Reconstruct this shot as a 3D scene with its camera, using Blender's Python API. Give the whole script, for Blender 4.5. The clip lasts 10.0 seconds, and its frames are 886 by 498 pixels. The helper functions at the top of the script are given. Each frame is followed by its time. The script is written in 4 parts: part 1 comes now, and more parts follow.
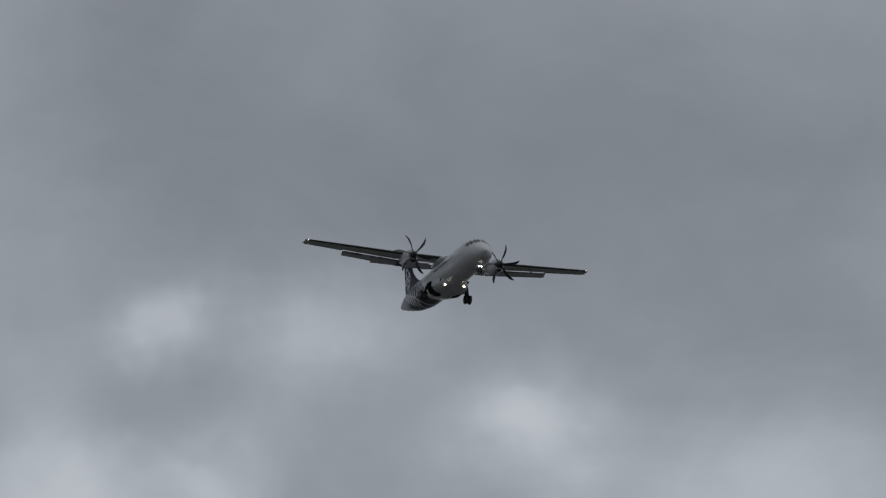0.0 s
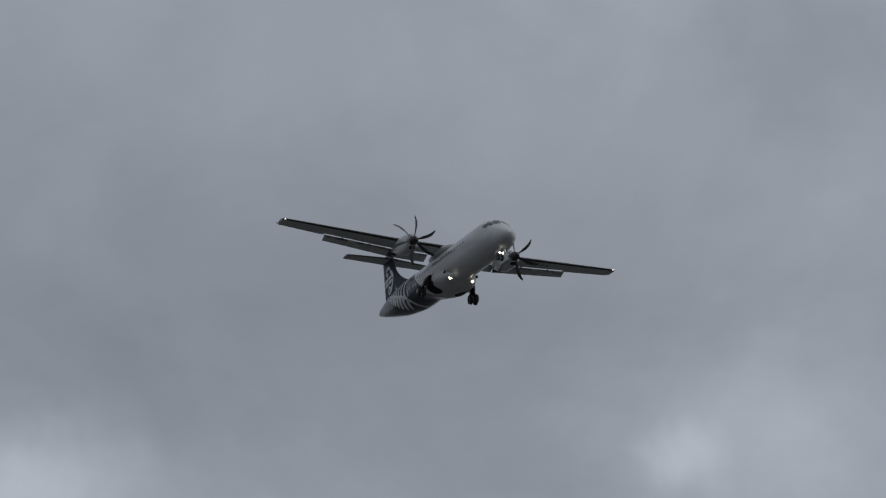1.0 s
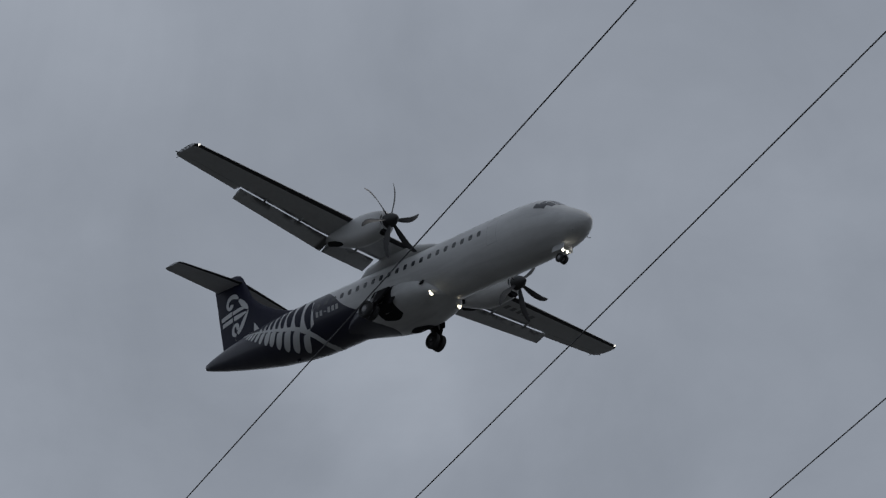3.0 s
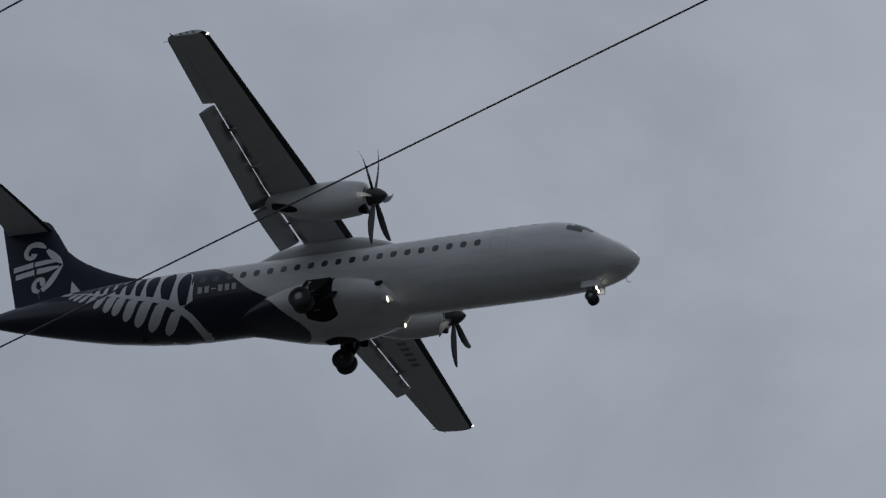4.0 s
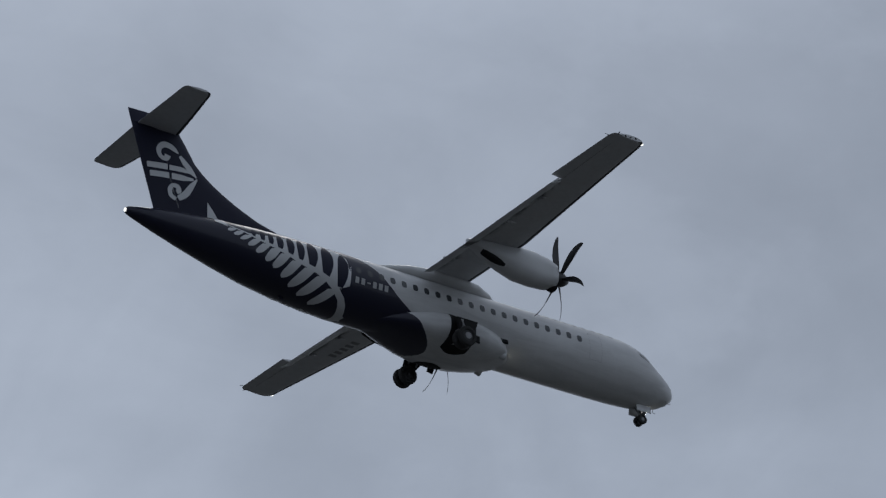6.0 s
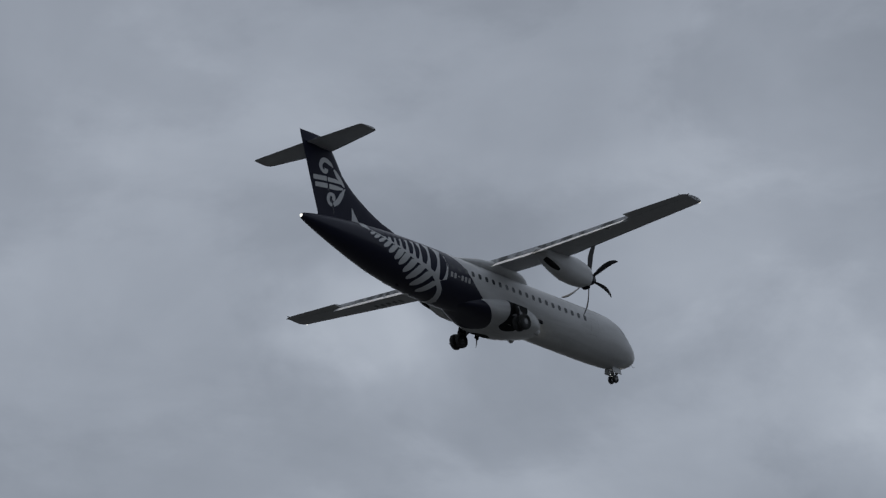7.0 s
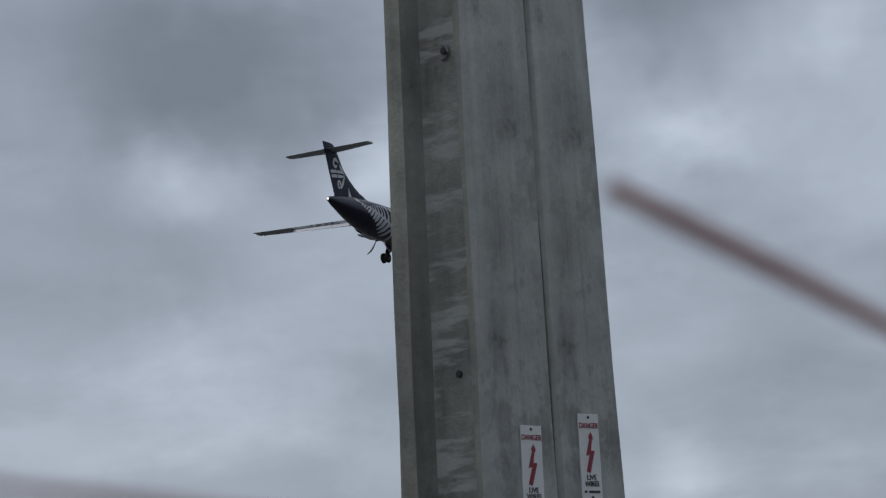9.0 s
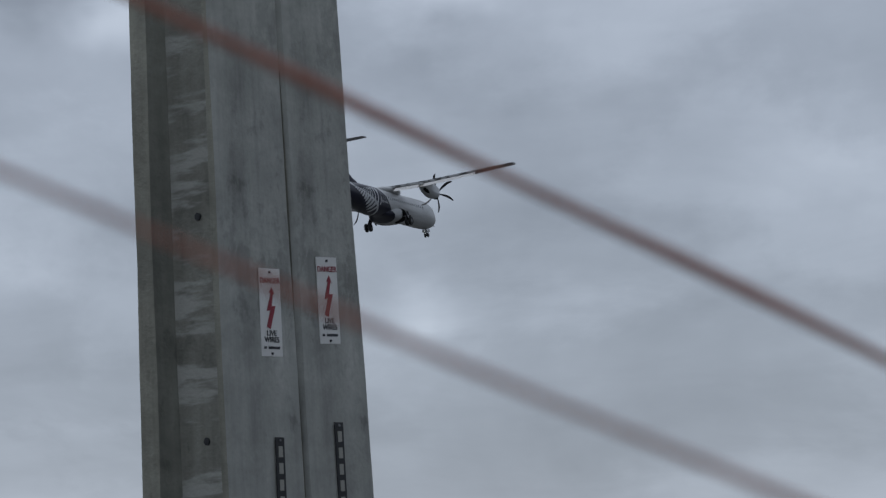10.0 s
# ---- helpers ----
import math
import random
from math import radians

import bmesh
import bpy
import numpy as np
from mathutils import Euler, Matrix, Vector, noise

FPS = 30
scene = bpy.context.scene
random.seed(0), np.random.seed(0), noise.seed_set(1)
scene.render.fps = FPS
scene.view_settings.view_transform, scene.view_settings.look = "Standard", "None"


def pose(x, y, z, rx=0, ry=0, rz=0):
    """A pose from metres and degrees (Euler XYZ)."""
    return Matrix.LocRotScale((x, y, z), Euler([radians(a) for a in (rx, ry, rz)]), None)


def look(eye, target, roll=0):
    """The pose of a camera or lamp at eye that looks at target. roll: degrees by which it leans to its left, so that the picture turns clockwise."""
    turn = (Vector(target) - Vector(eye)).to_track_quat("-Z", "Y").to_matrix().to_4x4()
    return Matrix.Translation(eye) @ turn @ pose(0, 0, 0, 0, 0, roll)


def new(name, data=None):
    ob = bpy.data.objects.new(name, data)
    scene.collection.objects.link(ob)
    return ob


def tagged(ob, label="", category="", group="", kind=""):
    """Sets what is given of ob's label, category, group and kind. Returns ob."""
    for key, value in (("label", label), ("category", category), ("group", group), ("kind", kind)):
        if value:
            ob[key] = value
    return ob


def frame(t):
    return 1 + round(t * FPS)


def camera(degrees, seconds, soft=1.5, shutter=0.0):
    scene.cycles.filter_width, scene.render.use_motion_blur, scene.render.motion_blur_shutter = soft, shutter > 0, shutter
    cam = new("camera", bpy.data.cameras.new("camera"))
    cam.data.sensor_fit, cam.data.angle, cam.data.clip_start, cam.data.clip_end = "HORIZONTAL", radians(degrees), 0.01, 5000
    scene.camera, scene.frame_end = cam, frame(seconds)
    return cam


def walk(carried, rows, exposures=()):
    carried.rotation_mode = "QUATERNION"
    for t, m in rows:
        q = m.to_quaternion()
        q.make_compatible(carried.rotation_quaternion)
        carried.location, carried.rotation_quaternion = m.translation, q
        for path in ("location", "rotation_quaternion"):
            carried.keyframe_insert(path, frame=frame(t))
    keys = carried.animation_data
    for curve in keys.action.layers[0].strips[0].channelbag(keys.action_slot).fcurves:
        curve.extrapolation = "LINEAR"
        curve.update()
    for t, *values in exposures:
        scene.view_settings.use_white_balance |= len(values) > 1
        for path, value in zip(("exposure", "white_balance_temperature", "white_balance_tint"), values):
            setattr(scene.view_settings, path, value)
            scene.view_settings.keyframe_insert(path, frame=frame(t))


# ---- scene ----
cam = camera(13.948, 10.0, soft=1.3)
cam.data.dof.use_dof, cam.data.dof.focus_distance, cam.data.dof.aperture_fstop = True, 60.0, 92.0
walk(cam, [
    (0.0, pose(0.000, 0.000, 1.6, 104.376, 1.585, 73.400)),
    (0.5, pose(0.000, 0.000, 1.6, 105.451, 1.560, 71.433)),
    (1.0, pose(0.000, 0.000, 1.6, 106.734, 1.420, 68.680)),
    (1.5, pose(0.000, 0.000, 1.6, 108.138, 1.540, 65.454)),
    (2.0, pose(0.000, 0.000, 1.6, 110.227, 1.821, 61.313)),
    (2.5, pose(0.000, 0.000, 1.6, 112.398, 1.202, 56.000)),
    (2.7, pose(0.000, 0.000, 1.6, 113.642, 0.483, 52.469)),
    (3.8, pose(0.000, 0.000, 1.6, 119.436, -3.418, 28.052)),
    (4.0, pose(-0.029, -0.064, 1.6, 120.706, -4.019, 21.178)),
    (4.5, pose(-0.136, -0.301, 1.6, 121.658, -3.357, 8.982)),
    (5.0, pose(-0.159, -0.351, 1.6, 120.839, -3.499, -6.300)),
    (5.5, pose(-0.165, -0.364, 1.6, 118.551, -1.540, -22.251)),
    (6.0, pose(-0.165, -0.364, 1.6, 115.082, -1.321, -34.957)),
    (6.2, pose(-0.165, -0.364, 1.6, 113.483, -1.509, -38.408)),
    (7.3, pose(-0.165, -0.364, 1.6, 106.500, 1.005, -53.037)),
    (7.5, pose(-0.165, -0.364, 1.6, 105.478, 1.549, -54.816)),
    (8.0, pose(-0.165, -0.364, 1.6, 103.182, 2.168, -59.221)),
    (8.5, pose(-0.165, -0.364, 1.6, 101.072, 2.217, -62.672)),
    (9.0, pose(-0.165, -0.364, 1.6, 99.185, 2.95, -65.745)),
    (9.5, pose(-0.165, -0.364, 1.6, 97.664, 3.037, -68.160)),
    (10.0, pose(-0.165, -0.364, 1.6, 96.494, 2.998, -69.905)),
], exposures=[
    (0.0, -0.10, 6750, 10), (1.0, 0.04, 6650, 10), (2.0, 0.02, 6600, 10), (4.5, -0.09, 6450, 10), (5.0, -0.08, 6420, 10), (5.5, -0.04, 6330, 10), (6.0, 0.15, 6230, 10), (7.5, -0.18, 6570, 10),
    (8.0, -0.05, 6550, 10), (8.5, 0.05, 6400, 10), (9.0, 0.22, 6300, 10), (9.5, 0.16, 6270, 10), (10.0, 0.22, 6250, 10),
])

# ---- sky and light: thick overcast with a few thinner places ----
SUN_AZ, SUN_EL = 60.0, 55.0          # the sun stands high behind the cloud
world = bpy.data.worlds.new("overcast_sky")
scene.world = world
world.use_nodes = True


def direction(az, el):
    a, e = radians(az), radians(el)
    return (math.cos(e) * math.cos(a), math.cos(e) * math.sin(a), math.sin(e))


class Nodes:
    """Short hand for node trees."""

    def __init__(self, tree, clear=True):
        self.tree = tree
        if clear:
            tree.nodes.clear()

    def add(self, kind, **values):
        node = self.tree.nodes.new(kind)
        for key, value in values.items():
            setattr(node, key, value)
        return node

    def link(self, a, b):
        self.tree.links.new(a, b)

    def value(self, op, a, b=None, c=None, clamp=False):
        node = self.add("ShaderNodeMath", operation=op, use_clamp=clamp)
        for slot, x in zip(node.inputs, (a, b, c)):
            if x is None:
                continue
            if isinstance(x, (int, float)):
                slot.default_value = x
            else:
                self.link(x, slot)
        return node.outputs[0]

    def vector(self, op, a, b=None):
        node = self.add("ShaderNodeVectorMath", operation=op)
        for slot, x in zip(node.inputs, (a, b)):
            if x is None:
                continue
            if isinstance(x, (tuple, list)):
                slot.default_value = x
            else:
                self.link(x, slot)
        return node.outputs["Value"] if op in ("DOT_PRODUCT", "LENGTH", "DISTANCE") else node.outputs["Vector"]

    def noise(self, co, scale, detail=5.0, rough=0.55, distortion=0.0):
        node = self.add("ShaderNodeTexNoise")
        node.inputs["Scale"].default_value = scale
        node.inputs["Detail"].default_value = detail
        node.inputs["Roughness"].default_value = rough
        node.inputs["Distortion"].default_value = distortion
        self.link(co, node.inputs["Vector"])
        return node.outputs["Fac"], node.outputs["Color"]

    def ramp(self, fac, stops):
        node = self.add("ShaderNodeValToRGB")
        node.color_ramp.interpolation = "B_SPLINE"
        els = node.color_ramp.elements
        while len(els) < len(stops):
            els.new(0.5)
        for el, (p, col) in zip(els, stops):
            el.position, el.color = p, (*col, 1)
        self.link(fac, node.inputs[0])
        return node.outputs[0]


# thin and thick places of the cloud: azimuth, elevation, radius (degrees), gain
WEST_SPOTS = [
    (167.6, 13.3, 1.5, 0.20),
    (167.6, 12.9, 4.80, 0.10),
    (161.6, 11.3, 2.48, 0.19),
    (169.3, 10.7, 2.48, 0.24),
    (166.9, 10.8, 2.17, 0.15),
    (158.0, 10.1, 3.77, 0.13),
    (164.7, 12.1, 4.65, 0.07),
    (159.6, 15.2, 6.54, -0.11),
    (165.6, 16.8, 6.97, -0.11),
    (167.3, 12.2, 2.17, -0.09),
    (153.8, 13.4, 3.64, 0.13),
    (164.6, 13.3, 2.48, 0.10),
    (85.0, 33.0, 60.00, 0.17),
    (144.0, 22.5, 9.0, -0.04),
]
EAST_SPOTS = [
    (161.6, 11.3, 1.1, 0.12),
    (166.9, 10.8, 0.9, 0.08),
    (169.1, 10.7, 1.0, 0.08),
    (168.4, 17.5, 3.7, -0.07),
    (151.9, 19.5, 3.4, -0.10),
    (158.2, 13.7, 4.0, 0.06),
    (154.5, 13.3, 1.2, 0.12),
    (165.0, 13.3, 1.4, 0.06),
    (138.5, 23.8, 3.7, 0.10),
    (148.7, 19.0, 3.1, -0.05),
    (83.8, 34.3, 6.2, -0.07),
    (41.4, 16.5, 2.4, 0.22),
    (39.9, 18.1, 2.7, -0.10),
    (29.4, 13.0, 5.7, -0.17),
    (35.6, 12.0, 5.5, -0.11),
    (33.7, 14.4, 4.4, -0.03),
    (34.5, 18.6, 5.3, 0.10),
    (40.9, 13.3, 3.4, -0.08),
    (27.4, 11.7, 3.6, -0.14),
    (34.9, 11.1, 2.0, -0.08),
    (24.9, 10.6, 1.8, 0.25),
    (27.9, 10.2, 1.5, 0.14),
    (32.4, 10.7, 2.0, 0.10),
    (36.6, 11.7, 1.6, 0.10),
    (31.9, 16.0, 4.4, 0.04),
    (33.3, 13.5, 4.4, -0.04),
    (20.0, 13.9, 3.2, -0.24),
    (20.5, 9.7, 2.7, -0.08),
    (31.7, 14.4, 4.3, 0.14),
    (26.2, 12.7, 3.7, -0.08),
    (19.9, 10.7, 2.1, 0.10),
    (28.4, 8.6, 2.3, -0.04),
    (27.9, 12.2, 3.8, -0.04),
    (19.6, 11.1, 2.0, 0.08),
    (19.4, 12.5, 2.3, -0.16),
    (16.8, 12.4, 1.1, 0.08),
    (27.9, 10.3, 1.9, 0.10),
    (26.6, 8.6, 2.9, -0.06),
    (18.0, 6.9, 2.3, -0.09),
    (20.4, 5.7, 1.5, 0.08),
    (26.9, 7.2, 2.7, 0.04),
    (30.3, 11.1, 2.8, 0.10),
    (14.9, 8.5, 3.1, -0.05),
    (15.6, 4.6, 2.7, -0.05),
    (18.6, 9.3, 2.7, -0.10),
    (26.0, 8.9, 3.2, 0.13),
    (14.1, 7.8, 2.5, 0.05),
    (16.5, 6.0, 2.5, -0.07),
    (20.2, 5.7, 1.4, 0.04),
    (15.3, 3.9, 2.7, 0.03),
]


FLAT = 1.35


def build_sky():
    n = Nodes(world.node_tree)
    co = n.add("ShaderNodeTexCoord").outputs["Generated"]
    # cloud deck seen in perspective: project the direction on a level sheet
    sep = n.add("ShaderNodeSeparateXYZ")
    n.link(co, sep.inputs[0])
    up = n.value("ADD", n.value("MAXIMUM", sep.outputs[2], 0.0), 0.20)
    comb = n.add("ShaderNodeCombineXYZ")
    n.link(n.value("DIVIDE", sep.outputs[0], up), comb.inputs[0])
    n.link(n.value("DIVIDE", sep.outputs[1], up), comb.inputs[1])
    big, _ = n.noise(comb.outputs[0], 1.3, 2.0, 0.5, 0.3)
    mid, _ = n.noise(comb.outputs[0], 4.5, 6.0, 0.55, 0.4)
    fine, _ = n.noise(co, 26.0, 5.0, 0.55, 0.3)
    total = n.value("MULTIPLY_ADD", n.value("SUBTRACT", big, 0.5), 0.38, 0.36)
    total = n.value("MULTIPLY_ADD", n.value("SUBTRACT", mid, 0.5), 0.20, total)
    total = n.value("MULTIPLY_ADD", n.value("SUBTRACT", fine, 0.5), 0.06, total)
    billow, _ = n.noise(co, 11.0, 8.0, 0.54, 0.8)
    total = n.value("MULTIPLY_ADD", n.value("SUBTRACT", billow, 0.5), 0.20, total)
    # heaped cloud low in the east
    heap, _ = n.noise(n.vector("MULTIPLY", co, (1.0, 1.0, 1.9)), 9.0, 9.0, 0.56, 0.25)
    edge = n.add("ShaderNodeMapRange", interpolation_type="SMOOTHSTEP")
    n.link(heap, edge.inputs["Value"])
    edge.inputs["From Min"].default_value, edge.inputs["From Max"].default_value = 0.44, 0.58
    edge.inputs["To Min"].default_value, edge.inputs["To Max"].default_value = -0.040, 0.040
    side = n.add("ShaderNodeMapRange", interpolation_type="SMOOTHSTEP")
    n.link(n.vector("DISTANCE", co, direction(24, 10)), side.inputs["Value"])
    side.inputs["From Min"].default_value, side.inputs["From Max"].default_value = 0.25, 0.75
    side.inputs["To Min"].default_value, side.inputs["To Max"].default_value = 1.0, 0.12
    total = n.value("MULTIPLY_ADD", edge.outputs[0], side.outputs[0], total)
    # broken edges for the spots
    _, wob = n.noise(co, 14.0, 4.0, 0.6)
    shift = n.vector("SCALE", n.vector("SUBTRACT", wob, (0.5, 0.5, 0.5)))
    shift.node.inputs["Scale"].default_value = 0.05
    way = n.vector("NORMALIZE", n.vector("ADD", co, shift))
    # the way as bearing and height, so that the spots lie flat like the cloud's sheets
    part_of = n.add("ShaderNodeSeparateXYZ")
    n.link(way, part_of.inputs[0])
    flat = n.add("ShaderNodeCombineXYZ")
    n.link(n.value("ARCTAN2", part_of.outputs[1], part_of.outputs[0]), flat.inputs[0])
    n.link(n.value("MULTIPLY", n.value("ARCSINE", part_of.outputs[2]), FLAT), flat.inputs[1])
    for az, el, radius, gain in WEST_SPOTS + EAST_SPOTS:
        near = n.vector("DISTANCE", flat.outputs[0], (radians(az), radians(el) * FLAT, 0.0))
        spot = n.add("ShaderNodeMapRange", interpolation_type="SMOOTHERSTEP")
        n.link(near, spot.inputs["Value"])
        spot.inputs["From Min"].default_value = 0.0
        spot.inputs["From Max"].default_value = radians(radius)
        spot.inputs["To Min"].default_value = gain
        spot.inputs["To Max"].default_value = 0.0
        total = n.value("ADD", total, spot.outputs[0])
    cloud = n.ramp(total, [(0.0, (0.115, 0.129, 0.151)), (0.30, (0.240, 0.264, 0.305)), (0.55, (0.375, 0.412, 0.472)), (1.0, (0.72, 0.765, 0.82))])
    sky = n.add("ShaderNodeTexSky", sky_type="NISHITA", sun_disc=False)
    sky.sun_elevation, sky.sun_rotation = radians(SUN_EL), radians(90 - SUN_AZ)
    veil = n.add("ShaderNodeBackground")
    veil.inputs["Strength"].default_value = 0.006
    n.link(sky.outputs[0], veil.inputs[0])
    deck = n.add("ShaderNodeBackground")
    deck.inputs["Strength"].default_value = 1.0
    n.link(cloud, deck.inputs[0])
    both = n.add("ShaderNodeAddShader")
    n.link(veil.outputs[0], both.inputs[0])
    n.link(deck.outputs[0], both.inputs[1])
    out = n.add("ShaderNodeOutputWorld")
    n.link(both.outputs[0], out.inputs[0])


build_sky()
sun = new("sun", bpy.data.lights.new("sun", "SUN"))
sun.data.energy, sun.data.angle, sun.data.color = 0.5, radians(25), (1.0, 0.97, 0.92)
sun.matrix_world = look(Vector(direction(SUN_AZ, SUN_EL)) * 60, (0, 0, 0))

# ---- materials ----
def material(name, colour, rough=0.5, metal=0.0, grain=(8.0, 0.12), stain=(0.7, 0.12), bump=0.0, bump_scale=60.0, coat=0.0, second=None, gloss=0.5):
    """A surface with fine grain and wide stains, in metres of its own thing."""
    m = bpy.data.materials.new(name)
    m.use_nodes = True
    n = Nodes(m.node_tree)
    co = n.add("ShaderNodeTexCoord").outputs["Object"]
    a, _ = n.noise(co, grain[0], 6.0, 0.6)
    b, _ = n.noise(co, stain[0], 4.0, 0.55, 0.5)
    gain = n.value("MULTIPLY_ADD", n.value("SUBTRACT", a, 0.5), 2 * grain[1], 1.0)
    gain = n.value("MULTIPLY", gain, n.value("MULTIPLY_ADD", n.value("SUBTRACT", b, 0.5), 2 * stain[1], 1.0))
    mix = n.add("ShaderNodeMix", data_type="RGBA")
    mix.inputs[6].default_value = (*colour, 1)
    mix.inputs[7].default_value = (*(second or colour), 1)
    n.link(n.value("MULTIPLY_ADD", n.value("SUBTRACT", b, 0.5), 3.0, 0.5, clamp=True), mix.inputs[0])
    scale = n.vector("SCALE", mix.outputs[2])
    n.link(gain, scale.node.inputs["Scale"])
    shader = n.add("ShaderNodeBsdfPrincipled")
    n.link(scale, shader.inputs["Base Color"])
    shader.inputs["Metallic"].default_value = metal
    shader.inputs["Coat Weight"].default_value = coat
    shader.inputs["Specular IOR Level"].default_value = gloss
    n.link(n.value("MULTIPLY_ADD", n.value("SUBTRACT", a, 0.5), 0.25, rough, clamp=True), shader.inputs["Roughness"])
    if bump:
        node = n.add("ShaderNodeBump")
        c, _ = n.noise(co, bump_scale, 5.0, 0.6)
        n.link(c, node.inputs["Height"])
        node.inputs["Strength"].default_value = bump
        node.inputs["Distance"].default_value = 0.01
        n.link(node.outputs[0], shader.inputs["Normal"])
    out = n.add("ShaderNodeOutputMaterial")
    n.link(shader.outputs[0], out.inputs[0])
    m["shader"] = shader.name
    return m


def glowing(name, colour, strength):
    m = bpy.data.materials.new(name)
    m.use_nodes = True
    n = Nodes(m.node_tree)
    e = n.add("ShaderNodeEmission")
    e.inputs[0].default_value, e.inputs[1].default_value = (*colour, 1), strength
    out = n.add("ShaderNodeOutputMaterial")
    n.link(e.outputs[0], out.inputs[0])
    return m


def two_tone(name, pts):
    """White paint that gives way to black behind a slanting, bowed line: the livery of the body."""
    m = material(name, (0.555, 0.56, 0.56), 0.42, 0.0, (3.0, 0.05), (0.5, 0.08), gloss=0.3, coat=0.3)
    n = Nodes(m.node_tree, False)
    shader = m.node_tree.nodes[m["shader"]]
    paint = shader.inputs["Base Color"].links[0].from_socket
    co = n.add("ShaderNodeTexCoord").outputs["Object"]
    sep = n.add("ShaderNodeSeparateXYZ")
    n.link(co, sep.inputs[0])
    # edge of the black along the body, by height
    curve = n.add("ShaderNodeFloatCurve")
    c = curve.mapping.curves[0]
    while len(c.points) < len(pts):
        c.points.new(0.5, 0.5)
    for p, (z, x) in zip(c.points, pts):
        p.location = ((z + 2.0) / 3.5, (x + 20.0) / 10.0)
    curve.mapping.update()
    n.link(n.value("DIVIDE", n.value("ADD", sep.outputs[2], 2.0), 3.5, clamp=True), curve.inputs["Value"])
    edge = n.value("MULTIPLY_ADD", curve.outputs[0], 10.0, -20.0)
    black = n.value("LESS_THAN", sep.outputs[0], edge)
    # grime along the belly panels
    dirt, _ = n.noise(n.vector("MULTIPLY", co, (0.35, 1.6, 2.4)), 1.0, 6.0, 0.65, 0.5)
    worn = n.vector("SCALE", paint)
    n.link(n.value("MINIMUM", n.value("MULTIPLY_ADD", dirt, 0.75, 0.62), 1.05), worn.node.inputs["Scale"])
    paint = worn
    mix = n.add("ShaderNodeMix", data_type="RGBA")
    n.link(black, mix.inputs[0])
    n.link(paint, mix.inputs[6])
    mix.inputs[7].default_value = (0.009, 0.010, 0.027, 1)
    n.link(mix.outputs[2], shader.inputs["Base Color"])
    return m


LIVERY = two_tone("white_and_black_paint", [(-2.0, -12.6), (-1.42, -13.1), (-0.88, -14.19), (-0.44, -15.04), (-0.02, -15.56), (0.45, -16.08), (0.87, -16.67), (1.5, -17.9)])
POD_PAINT = two_tone("white_and_black_pod_paint", [(-2.0, -12.6), (-1.86, -12.75), (-1.77, -13.1), (-1.57, -13.58), (-1.05, -14.21), (-0.6, -14.9), (0.0, -15.5), (1.5, -17.0)])
WHITE = material("white_paint", (0.57, 0.575, 0.575), 0.4, 0.0, (3.0, 0.05), (0.6, 0.08), coat=0.3)
MARK_WHITE = material("white_marking", (0.56, 0.57, 0.58), 0.4, 0.0, (3.0, 0.04), (0.8, 0.05))
BLACK = material("black_paint", (0.009, 0.010, 0.027), 0.55, 0.0, (3.0, 0.1), (0.6, 0.1), gloss=0.25)
WING_GREY = material("grey_wing_paint", (0.56, 0.57, 0.58), 0.5, 0.0, (5.0, 0.16), (1.1, 0.30), second=(0.46, 0.462, 0.465))
REG_GREY = material("pale_grey_marking", (0.36, 0.365, 0.37), 0.45, 0.0, (6.0, 0.2), (1.5, 0.2))
BOOT = material("black_rubber_boot", (0.018, 0.018, 0.020), 0.6, 0.0, (6.0, 0.15), (1.0, 0.1))
BLADE = material("dark_composite_blade", (0.028, 0.028, 0.030), 0.45, 0.0, (9.0, 0.1), (2.0, 0.1))
TYRE = material("tyre_rubber", (0.022, 0.022, 0.022), 0.8, 0.0, (20.0, 0.2), (4.0, 0.15), 0.3, 90.0)
RIM = material("pale_rim_paint", (0.26, 0.26, 0.265), 0.45, 0.0, (12.0, 0.12), (3.0, 0.12))
STEEL = material("gear_steel", (0.30, 0.30, 0.31), 0.4, 0.7, (12.0, 0.15), (3.0, 0.15))
DARK_BAY = material("dark_wheel_bay", (0.013, 0.013, 0.014), 0.8, 0.0, (6.0, 0.3), (2.0, 0.2), gloss=0.15)
FAINT_MARK = material("faded_grey_marking", (0.22, 0.222, 0.225), 0.5, 0.0, (6.0, 0.3), (1.5, 0.3))
PANE = material("cabin_pane", (0.055, 0.058, 0.064), 0.06, 0.0, (4.0, 0.05), (1.0, 0.05))
LAMP_WHITE = glowing("lamp_white", (1.0, 0.95, 0.82), 7.0)
LAMP_WARM = glowing("lamp_warm", (1.0, 0.92, 0.68), 5.0)
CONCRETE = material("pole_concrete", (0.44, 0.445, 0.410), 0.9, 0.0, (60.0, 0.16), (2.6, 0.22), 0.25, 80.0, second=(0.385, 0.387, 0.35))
TIMBER = material("weathered_timber", (0.085, 0.075, 0.070), 0.85, 0.0, (30.0, 0.3), (3.0, 0.3), 0.6, 70.0)
PORCELAIN = material("brown_porcelain", (0.12, 0.11, 0.105), 0.3, 0.0, (8.0, 0.2), (3.0, 0.2))
WIRE = material("aluminium_wire", (0.085, 0.085, 0.09), 0.6, 0.3, (20.0, 0.2), (1.0, 0.1))
GALV = material("galvanised_steel", (0.28, 0.28, 0.29), 0.55, 0.6, (14.0, 0.2), (4.0, 0.2))
